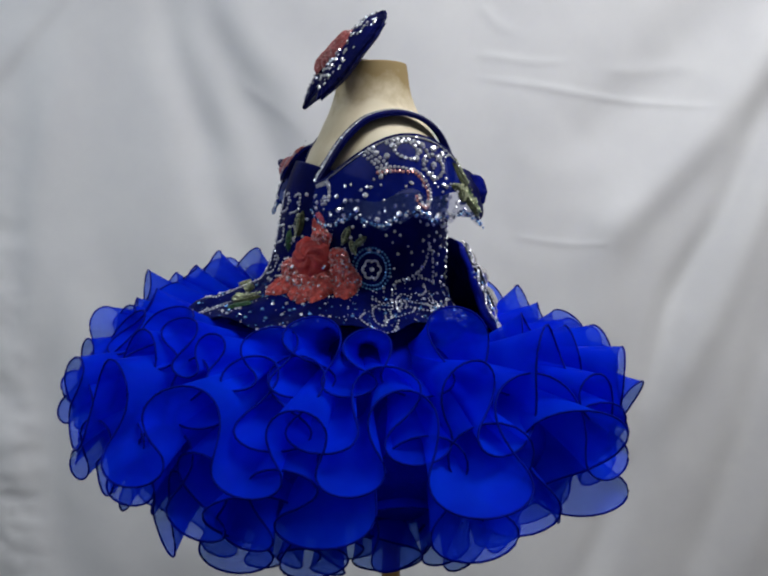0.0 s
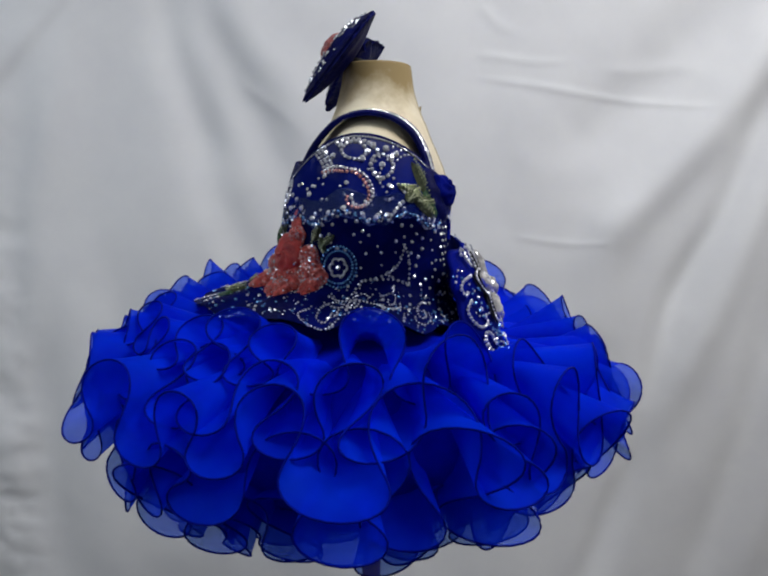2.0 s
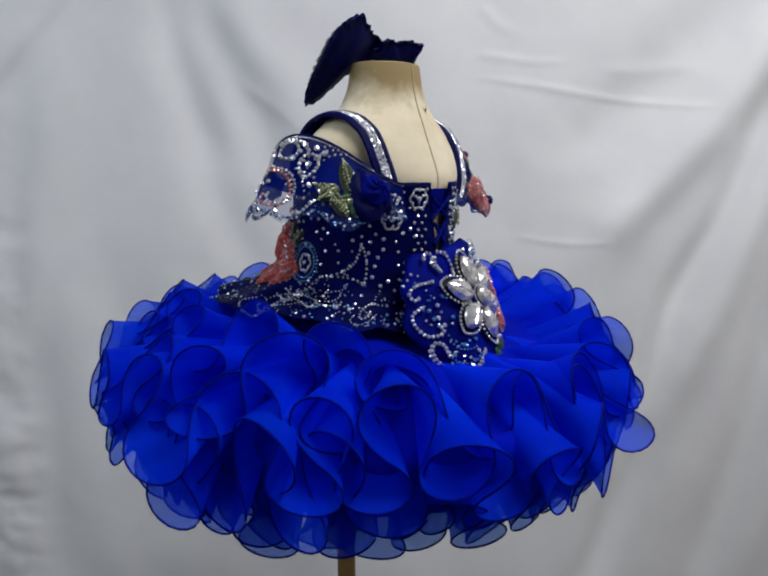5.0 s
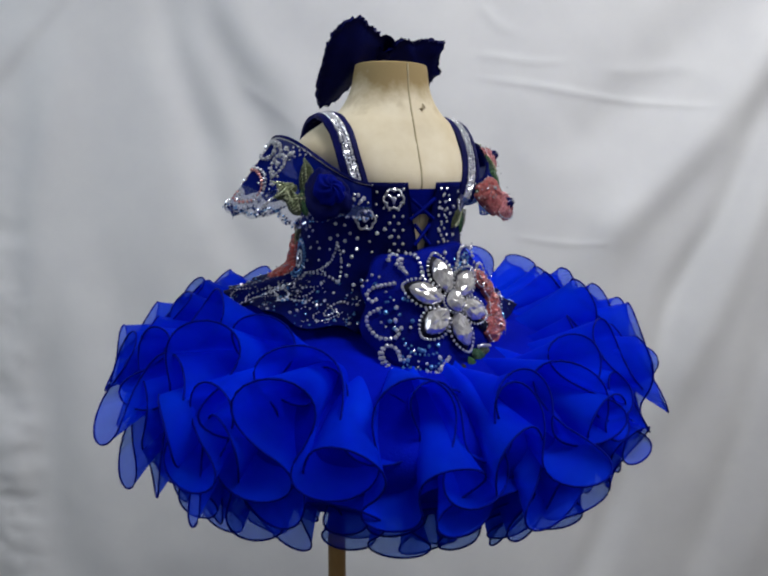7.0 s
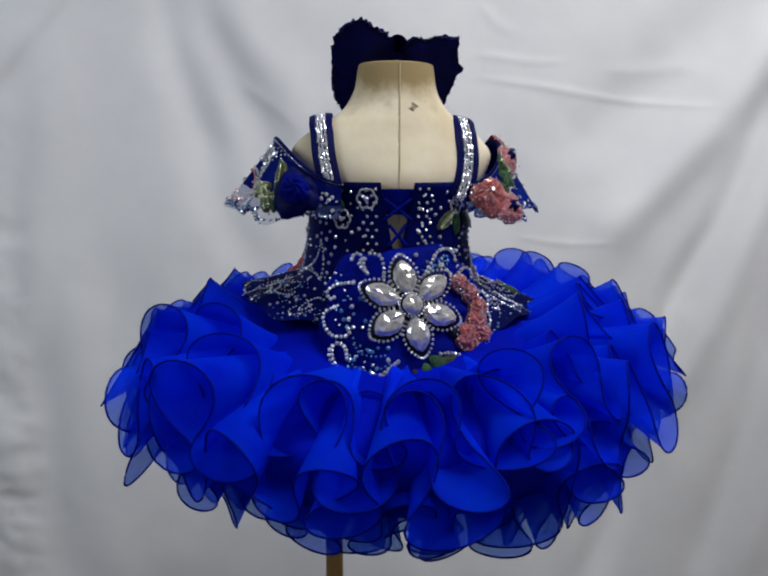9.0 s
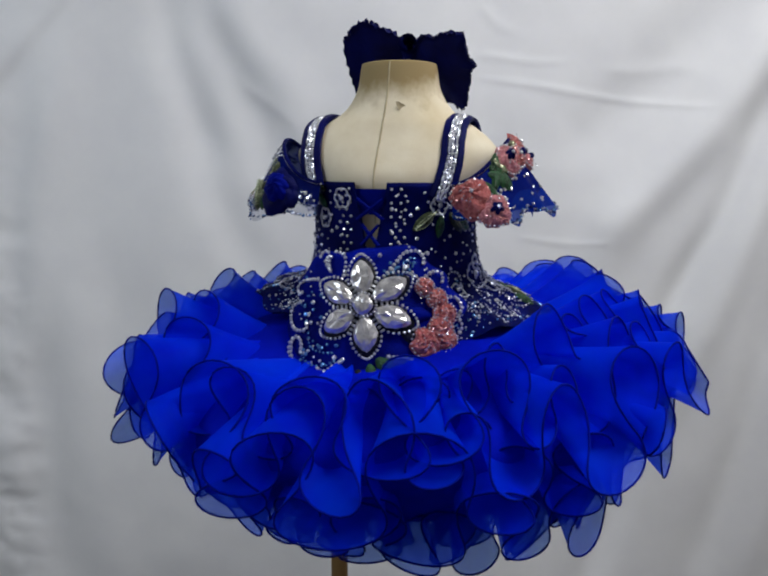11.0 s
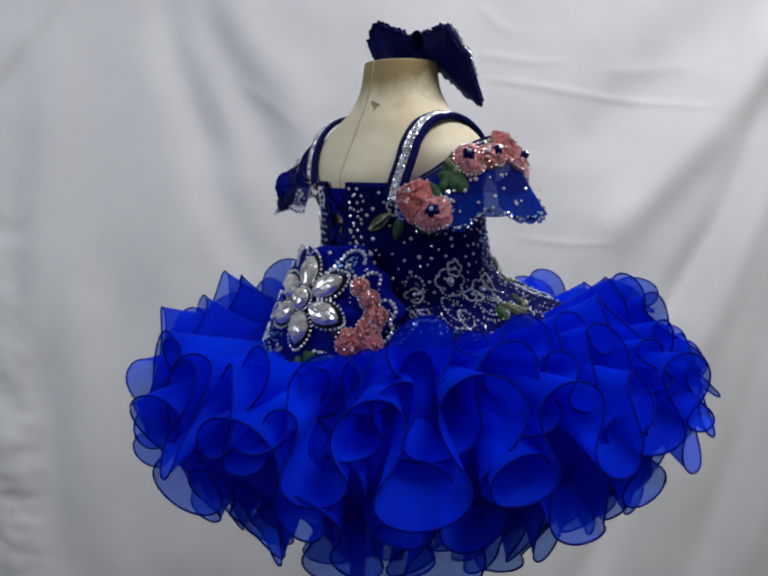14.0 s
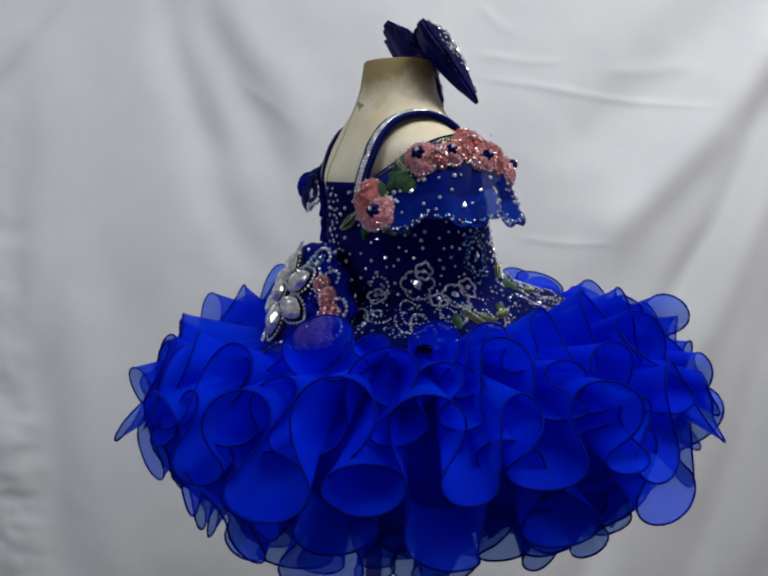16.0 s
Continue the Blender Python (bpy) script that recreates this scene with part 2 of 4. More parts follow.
def dress_form():
    """Neck and shoulders with a centre-back seam and a small hole in the cover."""
    sec = smooth_rows([(-0.30, 0.006, 0.02, 0.10, 0.10, 0.09), (-0.15, 0.006, 0.025, 0.103, 0.103, 0.095), (-0.06, 0.006, 0.028, 0.103, 0.093, 0.1),
                       (-0.02, 0.008, 0.024, 0.125, 0.085, 0.102), (0.012, 0.008, 0.021, 0.137, 0.076, 0.088), (0.034, 0.008, 0.019, 0.123, 0.066, 0.076),
                       (0.052, 0.01, 0.018, 0.098, 0.06, 0.068), (0.07, 0.011, 0.017, 0.072, 0.054, 0.059), (0.095, 0.011, 0.016, 0.056, 0.048, 0.05),
                       (0.124, 0.011, 0.015, 0.0505, 0.044, 0.0445), (0.130, 0.011, 0.015, 0.047, 0.041, 0.0415), (0.131, 0.011, 0.015, 0.03, 0.027, 0.027), (0.131, 0.011, 0.015, 0.001, 0.001, 0.001)], 5)
    v, f = rings(sec, 96)
    v = [yawed(p, 11) for p in v]
    FORM.append(np.array(v))
    # seam: a welt down the middle of the back
    path = []
    for z, cx, cy, a, bf, bb in sec:
        if -0.08 < z < 0.129:
            ring = [yawed((cx + a * math.cos(radians(k)), cy + bb * math.sin(radians(k)), z), 11) for k in np.arange(-130, -70, 0.1)]
            path.append(min(ring, key=lambda q: abs(q[0] - 0.0185)))
    tv, tf = tube(path, 0.0013, 6)
    n0 = len(f)
    k = len(v)
    v = list(v) + list(tv)
    f = f + [tuple(q + k for q in x) for x in tf]
    n1 = len(f)
    # hole: a torn oval with a dark middle
    k = len(v)
    for r, h in ((1.0, 0.0012), (0.6, 0.0004), (0.05, 0.0004)):
        for i in range(12):
            t = 2 * math.pi * i / 12
            q = r * (1 + 0.25 * math.sin(3 * t))
            v.append((0.0385 + 0.005 * q * math.cos(t), -0.0375 - h + 0.004 * q * math.cos(t), 0.0705 + 0.0065 * q * math.sin(t) - 0.003 * q * math.cos(t)))
    f = f + [tuple(q + k for q in x) for x in grid_faces(12, 3, True)]
    ob = part("dress_form", v, f, LINEN)
    ob.data.materials.append(SEAM)
    ob.data.polygons.foreach_set("material_index", [0] * n0 + [1] * (len(f) - n0))
    SPUN.append(ob)
    return tagged(ob, "cream linen toddler dress form with a flat stained neck top", "dress form")


dress_form()

# ---- dress ----
dress = thing("pageant_dress", "royal blue organza pageant dress with beaded bodice and ruffled skirt", "dress")
CX, CY = 0.016, 0.03
# middle of the bodice; z, centre y, half width, depth to the front, depth to the back
BX = 0.005
BODICE = smooth_rows([(-0.188, 0.045, 0.208, 0.216, 0.166), (-0.181, 0.044, 0.19, 0.195, 0.15), (-0.173, 0.042, 0.168, 0.168, 0.136), (-0.163, 0.038, 0.147, 0.149, 0.126), (-0.15, 0.033, 0.122, 0.131, 0.117),
                      (-0.11, 0.028, 0.112, 0.119, 0.113), (-0.06, 0.028, 0.11, 0.109, 0.113), (-0.022, 0.028, 0.114, 0.1, 0.117), (0.01, 0.027, 0.116, 0.088, 0.116)], 5)


def back_dip(az):
    """How much the waist seam hangs lower at the middle of the back."""
    d = (az + 90 + 180) % 360 - 180
    return 0.03 * math.exp(-(d / 38) ** 2)


def on_bodice(az, z, lift=0.0):
    """A point on the bodice and its flared hem; az in degrees, -90 at the back."""
    cy, a, bf, bb = [np.interp(z, BODICE[:, 0], BODICE[:, k]) for k in (1, 2, 3, 4)]
    t = radians(az)
    s = math.sin(t)
    low = max(0.0, min(1.0, (-0.14 - z) / 0.05))
    fold = low * (0.005 * math.sin(7 * t) + 0.003 * math.sin(19 * t + 1) + 0.002 * math.sin(31 * t))
    return (BX + (a + lift + fold) * math.cos(t), cy + ((bf if s > 0 else bb) + lift + fold) * s, z - low * (back_dip(az) + 0.011 * math.cos(t) - 0.005 * math.sin(9 * t + 0.5) - 0.003 * math.sin(17 * t)) + lift * low * 0.8)


def bodice():
    zs = list(BODICE[::1, 0])
    n = 120
    v = []
    for side in (0.0, -0.004):
        for z in zs:
            gap = 11 * max(0.02, min(1.0, (z + 0.135) / 0.11))
            for i in range(n):
                az = -84 + gap + (360 - 2 * gap) * i / (n - 1)
                d = math.sin(radians(az))
                top = -0.022 + 0.026 * max(0.0, d)
                v.append(on_bodice(az, min(z, top), side))
    k = n * len(zs)
    g = grid_faces(n, len(zs))
    rim = [((len(zs) - 1) * n + i, (len(zs) - 1) * n + i + 1, k + (len(zs) - 1) * n + i + 1, k + (len(zs) - 1) * n + i) for i in range(n - 1)]
    edge = [(j * n, (j + 1) * n, k + (j + 1) * n, k + j * n) for j in range(len(zs) - 1)]
    edge += [(j * n + n - 1, (j + 1) * n + n - 1, k + (j + 1) * n + n - 1, k + j * n + n - 1) for j in range(len(zs) - 1)]
    part("bodice", v, g + [tuple(q + k for q in reversed(f)) for f in g] + rim + edge, SATIN, dress, "navy bodice sewn all over with rhinestones")


bodice()


def lacing():
    """Modesty panel and crossed ribbons in the open back."""
    v = [on_bodice(-84 + (i / 8 - 0.5) * 26, z, -0.006) for z in (-0.062, -0.045, -0.03) for i in range(9)]
    part("modesty_panel", v, grid_faces(9, 3), ROYAL, dress, "plain blue panel behind the lacing")
    for z in (-0.056, -0.088):
        for sgn in (-1, 1):
            w = 11 * (z + 0.145) / 0.11
            path = [on_bodice(-84 + sgn * w * (2 * k / 6 - 1), z - 0.012 + 0.026 * k / 6, 0.0005 + 0.001 * (sgn > 0)) for k in range(7)]
            tv, tf = tube(path, 0.0024, 6)
            part("lace_ribbon", tv, tf, ROYAL, dress)


lacing()


def underskirt():
    rows = smooth_rows([(-0.188, 0.10), (-0.214, 0.20), (-0.254, 0.285), (-0.30, 0.325), (-0.35, 0.305), (-0.4, 0.24), (-0.43, 0.12), (-0.435, 0.04)], 5)
    n = 120
    v = []
    for z, r in rows:
        for i in range(n):
            az = 360 * i / n
            t = radians(az)
            v.append((CX + r * math.cos(t), CY + r * math.sin(t), z - 1.2 * back_dip(az) * max(0, 1 - abs(z + 0.19) / 0.1)))
    part("underskirt", v, grid_faces(n, len(rows), True), LINING, dress, "dense blue lining under the ruffles")


underskirt()


def ruffle(z_in, r_in, r_out, z_out, lean, loop, seed, dip=0.0, arch=0.03, lift=0.0, bend=2.0):
    """A long flounce that fans out from its gathered seam into flutes; the wired hem winds to and fro in round open loops.
    lean: degrees by which the loops tilt back; lift: how much fuller it stands at one side of the front; loop: their radius; bend: how far the hem winds back under itself, in radians."""
    rng = np.random.default_rng(seed)
    count = round(2 * math.pi * r_out / (1.6 * loop))
    steps = 40
    n = count * steps
    t = np.linspace(0, 2 * math.pi * count, n, endpoint=False)

    def loose(amount, per=1):
        """A smooth random run of values, about one for each half loop."""
        k = max(3, round(count * per))
        a = rng.uniform(-amount, amount, k)
        at = np.arange(n) / n * k
        i0 = at.astype(int)
        q = at - i0
        q = q * q * (3 - 2 * q)
        return a[i0 % k] * (1 - q) + a[(i0 + 1) % k] * q

    # the hem as a winding line: s along the skirt, y across it
    th = (bend + loose(0.2)) * np.cos(t + loose(0.6)) + loose(0.3)
    step = 1 + loose(0.45)
    px, py = np.cumsum(np.cos(th) * step), np.cumsum(np.sin(th) * step)
    unit = 2 * math.pi / (px[-1] - px[0] + 1)
    px, py = px * unit, py * unit * r_out
    wide = np.concatenate([py[-steps:], py, py[:steps]])
    py = py - np.convolve(wide, np.ones(steps) / steps, "same")[steps:-steps]
    py = py * 1.05 * loop / np.percentile(np.abs(py), 92)
    py = np.where(py < 0, 0.75 * py, py)
    mean = t / count
    slow = np.convolve(np.concatenate([(px - mean)[-steps:], px - mean, (px - mean)[:steps]]), np.ones(steps) / steps, "same")[steps:-steps]
    mean = mean + slow
    dx = (px - mean) * r_out
    yaw, ln = np.radians(loose(42)), np.radians(lean + loose(18))
    rise, out = loose(0.012) + loose(0.008, 0.4), loose(0.01) + loose(0.012, 0.4)
    # gathers close to the seam, two or three for each flute
    pleat = 0.0035 * np.sin(3 * t + loose(2)) + 0.002 * np.sin(5 * t + loose(3))
    nv = 22
    rows = []
    for j in range(nv):
        w = j / (nv - 1)
        grow = w ** 1.25
        ang = mean + dx * np.cos(yaw) / r_out * grow
        d = (np.degrees(ang) + 90 + 180) % 360 - 180
        crease = pleat * (1 - w) * min(1, 5 * w)
        bow = math.sin(math.pi * w ** 0.85)
        r = r_in + (r_out - r_in) * w ** 0.9 + out * w + (dx * np.sin(yaw) - np.sin(ln) * py) * grow + 0.4 * arch * bow + crease
        z = z_in + (z_out - z_in) * w ** 0.75 + (np.cos(ln) * py + rise) * grow + arch * bow + crease
        r = r * (1 - 0.05 * np.exp(-(d / 50) ** 2))
        full = np.exp(-(((d - 118 + 180) % 360 - 180) / 40) ** 2)
        r, z = r + 0.5 * lift * full * w, z + lift * full * w
        z = z - dip * np.exp(-(d / 46) ** 2) * (1 - 0.3 * w)
        rows.append(np.stack([CX + r * np.cos(ang), CY + r * np.sin(ang), z], 1))
    v = np.concatenate(rows)
    ob = part("ruffle", v, grid_faces(n, nv, True), SHEER, dress, "sheer blue organza flounce with curled edge")
    ob.data.attributes.new("gather", "FLOAT", "POINT").data.foreach_set("value", np.repeat(np.linspace(0, 1, nv), n))
    cv, cf = tube(rows[-1], 0.0012, 5, True)
    part("hem_cord", cv, cf, CORD, ob, "thin navy rolled hem")


# z and radius of the seam, radius and height of the hem, lean, loop radius, seed, dip at the back
ruffle(-0.214, 0.12, 0.288, -0.204, 38, 0.045, 31, 0.1, -0.004, 0.03)
ruffle(-0.222, 0.12, 0.34, -0.228, 30, 0.053, 32, 0.06, 0.0, 0.022)
ruffle(-0.225, 0.13, 0.37, -0.268, 16, 0.06, 33, 0.025, 0.012, 0.014)
ruffle(-0.22, 0.14, 0.365, -0.322, 2, 0.06, 34, 0.0, 0.015)
ruffle(-0.25, 0.14, 0.325, -0.375, -14, 0.054, 35, 0.0, 0.01)
ruffle(-0.275, 0.13, 0.3, -0.396, -20, 0.05, 38, 0.0, 0.005)
ruffle(-0.29, 0.12, 0.27, -0.41, -28, 0.05, 36, 0.0, 0.005)
ruffle(-0.33, 0.08, 0.2, -0.432, -40, 0.046, 37, 0.0, 0.0)

# ---- trimming helpers ----


class Stones:
    """Many small cut stones gathered into one mesh."""

    def __init__(self):
        self.v, self.f = [], []

    def add(self, p, nrm, r, n=6):
        p, nrm = Vector(p), Vector(nrm).normalized()
        nrm = (nrm + Vector((random.gauss(0, 0.16), random.gauss(0, 0.16), random.gauss(0, 0.16)))).normalized()
        a = nrm.orthogonal().normalized()
        b = nrm.cross(a)
        k = len(self.v)
        ph = random.random() * 6
        for rr, h in ((r, -0.1 * r), (r * 0.95, 0.25 * r), (r * 0.5, 0.7 * r)):
            for i in range(n):
                t = 2 * math.pi * i / n + ph
                self.v.append(p + a * (rr * math.cos(t)) + b * (rr * math.sin(t)) + nrm * h)
        for j in range(2):
            for i in range(n):
                l = (i + 1) % n
                self.f.append((k + j * n + i, k + j * n + l, k + (j + 1) * n + l, k + (j + 1) * n + i))
        self.f.append(tuple(k + 2 * n + i for i in range(n)))

    def build(self, name, mat, parent, label=""):
        if self.v:
            ob = part(name, self.v, self.f, mat, parent, label, smooth=False)
            tagged(ob, kind="stuff")


def normal_of(fn, u, v, du, dv):
    p = Vector(fn(u, v, 0.0))
    a, b = Vector(fn(u + du, v, 0.0)) - p, Vector(fn(u, v + dv, 0.0)) - p
    n = a.cross(b)
    c = Vector((CX, CY, p.z))
    return n if n.dot(p - c) > 0 else -n


class Patch:
    """A way to lay trimmings on a curved surface: fn(u, v, lift), with steps for its slopes and metres for each unit of u and v."""

    def __init__(self, fn, ku, kv):
        self.fn, self.ku, self.kv = fn, ku, kv

    def at(self, u, v, lift=0.0):
        n = normal_of(self.fn, u, v, 0.001 / self.ku, 0.001 / self.kv).normalized()
        return Vector(self.fn(u, v, 0.0)) + n * lift, n

    def near(self, u, v, x, y, lift=0.0):
        """The point x, y lengths away from u, v."""
        p, e = Vector(self.fn(u, v, 0.0)), 0.002
        pu = (Vector(self.fn(u + e / self.ku, v, 0.0)) - p) * (self.ku / e)
        pv = (Vector(self.fn(u, v + e / self.kv, 0.0)) - p) * (self.kv / e)
        along = pu.normalized()
        skew = pv.dot(along)
        dv = y / max((pv - along * skew).length, 0.5 * self.kv)
        return self.at(u + (x - dv * skew) / max(pu.length, 0.5 * self.ku), v + dv, lift)


def beads(stones, patch, path, r=0.0021, step=0.0043, lift=0.001):
    """Beads in a row along a path of surface coordinates."""
    pts = smooth_rows(path, 10)
    last = None
    for u, v in pts:
        p, n = patch.at(u, v, lift)
        if last is None or (p - last).length >= step:
            stones.add(p, n, r * random.uniform(0.85, 1.1), 5)
            last = p


def petal_mesh(patch, u, v, turn, length, width, lift, bulge, point=1.0, inner=0.0):
    """A leaf or petal as a low pillow: tip towards turn degrees."""
    c, s = math.cos(radians(turn)), math.sin(radians(turn))
    n, m = 16, 4
    vv, ff = [], []
    for j in range(m + 1):
        k = j / m
        for i in range(n):
            t = 2 * math.pi * i / n
            lx = length / 2 * math.cos(t)
            ly = width / 2 * math.sin(t) * (1 - 0.35 * point * abs(math.cos(t)) ** 3)
            lx, ly = lx * (1 - k), ly * (1 - k)
            lx += inner + length / 2
            x, y = lx * c - ly * s, lx * s + ly * c
            h = lift + bulge * math.sin(math.pi / 2 * k) - (0.002 if j == 0 else 0)
            p, _ = patch.near(u, v, x, y, h)
            vv.append(p)
    ff = grid_faces(n, m + 1, True)
    return vv, ff


def leaf(patch, u, v, turn, length, width, mat, parent, stones=None, lift=0.003):
    """A sewn leaf; where it is beaded, pale beads run along its rib and one edge."""
    vv, ff = petal_mesh(patch, u, v, turn, length, width, lift, 0.003)
    ob = part("leaf", vv, ff, mat, parent, "sequinned leaf")
    if stones is not None:
        c, s = math.cos(radians(turn)), math.sin(radians(turn))
        rim = Stones()
        for k in range(int(length / 0.0032)):
            d = 0.0032 * k
            bulge = 0.42 * width * math.sin(math.pi * min(1, d / length))
            for side, r in ((0.0, 0.0016), (1.0, 0.0013), (-0.55, 0.0011)):
                x, y = d * c - side * bulge * s, d * s + side * bulge * c
                p, n = patch.near(u, v, x, y, lift + (0.0035 if side < 1 else 0.002))
                rim.add(p, n, r * random.uniform(0.8, 1.15), 5)
        rim.build("bead_trim", GILT, ob)
    return ob


def rose(patch, u, v, r, mat, parent, name="rose", lift=0.003, label="", seed=0):
    """A sewn flower in one piece: a lobed disc with swirling petal ridges and a raised heart."""
    rng = random.Random(seed)
    ph, lobes = rng.uniform(0, 6.28), rng.choice((5, 6))
    n, m = 48, 12
    vv = []
    for j in range(m + 1):
        k = j / m
        for i in range(n):
            t = 2 * math.pi * i / n
            edge = 1 + 0.13 * abs(math.sin(lobes * t / 2 + ph)) - 0.06 + 0.03 * math.sin(11 * t + ph)
            q = r * (1 - k) * edge
            swirl = lobes * t + ph + 9 * (1 - k)
            h = 0.006 * math.sin(math.pi / 2 * min(1, k * 1.6)) + 0.0013 * math.sin(swirl) * (1 - abs(2 * k - 1) ** 3) + 0.003 * k
            if j == 0:
                h = -0.003
            vv.append(patch.near(u, v, q * math.cos(t), q * math.sin(t), lift + h)[0])
    if mat not in (NAVY, DEEP, ROYAL):
        sp = Stones()
        for i in range(46):
            q, t = r * 0.97 * math.sqrt(rng.random()), rng.uniform(0, 6.283)
            k = 1 - q / r
            h = 0.006 * math.sin(math.pi / 2 * min(1, k * 1.6)) + 0.003 * k
            p, nn = patch.near(u, v, q * math.cos(t), q * math.sin(t), lift + h)
            sp.add(p, nn, rng.choice((0.0011, 0.0014, 0.0017)), 5)
        sp.build("spangle", SPANGLE, parent)
    return part(name, vv, grid_faces(n, m + 1, True), mat, parent, label)


def ring_flower(stones, heart, patch, u, v, r, petals=5):
    """A beaded outline of a small flower with a stone heart."""
    for i in range(petals):
        a = 2 * math.pi * i / petals
        for k in range(7):
            t = a + (k / 6 - 0.5) * 2.6
            x = r * 0.55 * math.cos(a) + r * 0.42 * math.cos(t)
            y = r * 0.55 * math.sin(a) + r * 0.42 * math.sin(t)
            p, n = patch.near(u, v, x, y, 0.001)
            stones.add(p, n, 0.0017, 5)
    p, n = patch.near(u, v, 0, 0, 0.002)
    heart.add(p, n, r * 0.28)


def in_patch(path, u, v, ku, kv):
    return [(u + x / ku, v + y / kv) for x, y in path]


# ---- sleeves ----


def sleeve_fn(side):
    def fn(u, v, lift=0.0):
        """u from the back (-1) to the front (1), v from the top edge (0) to the scalloped edge (1)."""
        f = u * radians(84)
        v = v * (1 - 0.3 * u ** 4)
        c, s = math.cos(f), math.sin(f)
        wide = 0.012 if side < 0 else 0.0
        flare = 0.45 * v + 0.55 * v * v
        ripple = v * v * (0.010 * math.sin(9 * u + 1 + side) + 0.005 * math.sin(19 * u))
        hug = max(c, 0.0) ** 0.6
        x = 0.066 + (0.046 + wide) * hug + (0.034 + 0.056 * flare + ripple + lift) * c
        y = 0.032 + (0.1 + 0.014 * flare + 0.3 * ripple + lift) * s
        z = (0.033 - 0.058 * s * s) * (1 - v) + (-0.092 + 0.034 * c + 0.006 * math.sin(14 * u)) * v + 0.012 * math.sin(math.pi * v) + lift * 0.5 * (1 - v)
        if s > 0:
            y = 0.032 + 0.88 * (y - 0.032)
        return yawed((side * x + 0.01, y, z))
    return fn


SLEEVE_L, SLEEVE_R = Patch(sleeve_fn(-1), 0.14, 0.1), Patch(sleeve_fn(1), 0.14, 0.1)


def sleeve(patch, edge, says):
    n, m = 60, 14
    v = [patch.fn(2 * i / (n - 1) - 1, j / (m - 1) * 0.78) for j in range(m) for i in range(n)]
    ob = part("sleeve", v, grid_faces(n, m), GAUZE, dress, "off-shoulder blue gauze sleeve flounce")
    lv = []
    for j in range(6):
        for i in range(240):
            u = 2 * i / 239 - 1
            lv.append(patch.fn(u, 0.775 + j / 5 * (0.225 + 0.03 * abs(math.sin(u * 24))), 0.0))
    part("lace_edge", lv, grid_faces(240, 6), edge, ob, says)
    tv, tf = tube([patch.fn(2 * i / 60 - 1, 0.0) for i in range(61)], 0.0028, 6)
    part("top_edge", tv, tf, SATIN, ob)
    st, aq, dk = Stones(), Stones(), Stones()
    for i in range(320):
        u = random.uniform(-1, 1)
        p, nn = patch.at(u, random.gauss(0.985, 0.012), 0.001)
        (st if random.random() < 0.3 else aq if random.random() < 0.5 else dk).add(p, nn, 0.0016, 5)
    for i in range(70):
        p, nn = patch.at(random.uniform(-0.98, 0.98), random.uniform(0.55, 0.95), 0.001)
        st.add(p, nn, random.choice((0.0017, 0.0022, 0.003)))
    for i in range(95):
        p, nn = patch.at(-1 + 2 * i / 94, 0.03, 0.001)
        st.add(p, nn, 0.0018, 5)
    st.build("rhinestone", CRYSTAL, ob)
    aq.build("blue_sequin", AQUA, ob)
    dk.build("navy_sequin", NAVY, ob)
    return ob


sleeve_left = sleeve(SLEEVE_L, LACE, "pale scalloped lace edge")
sleeve_right = sleeve(SLEEVE_R, BLUE_LACE, "royal blue sequinned net edge")


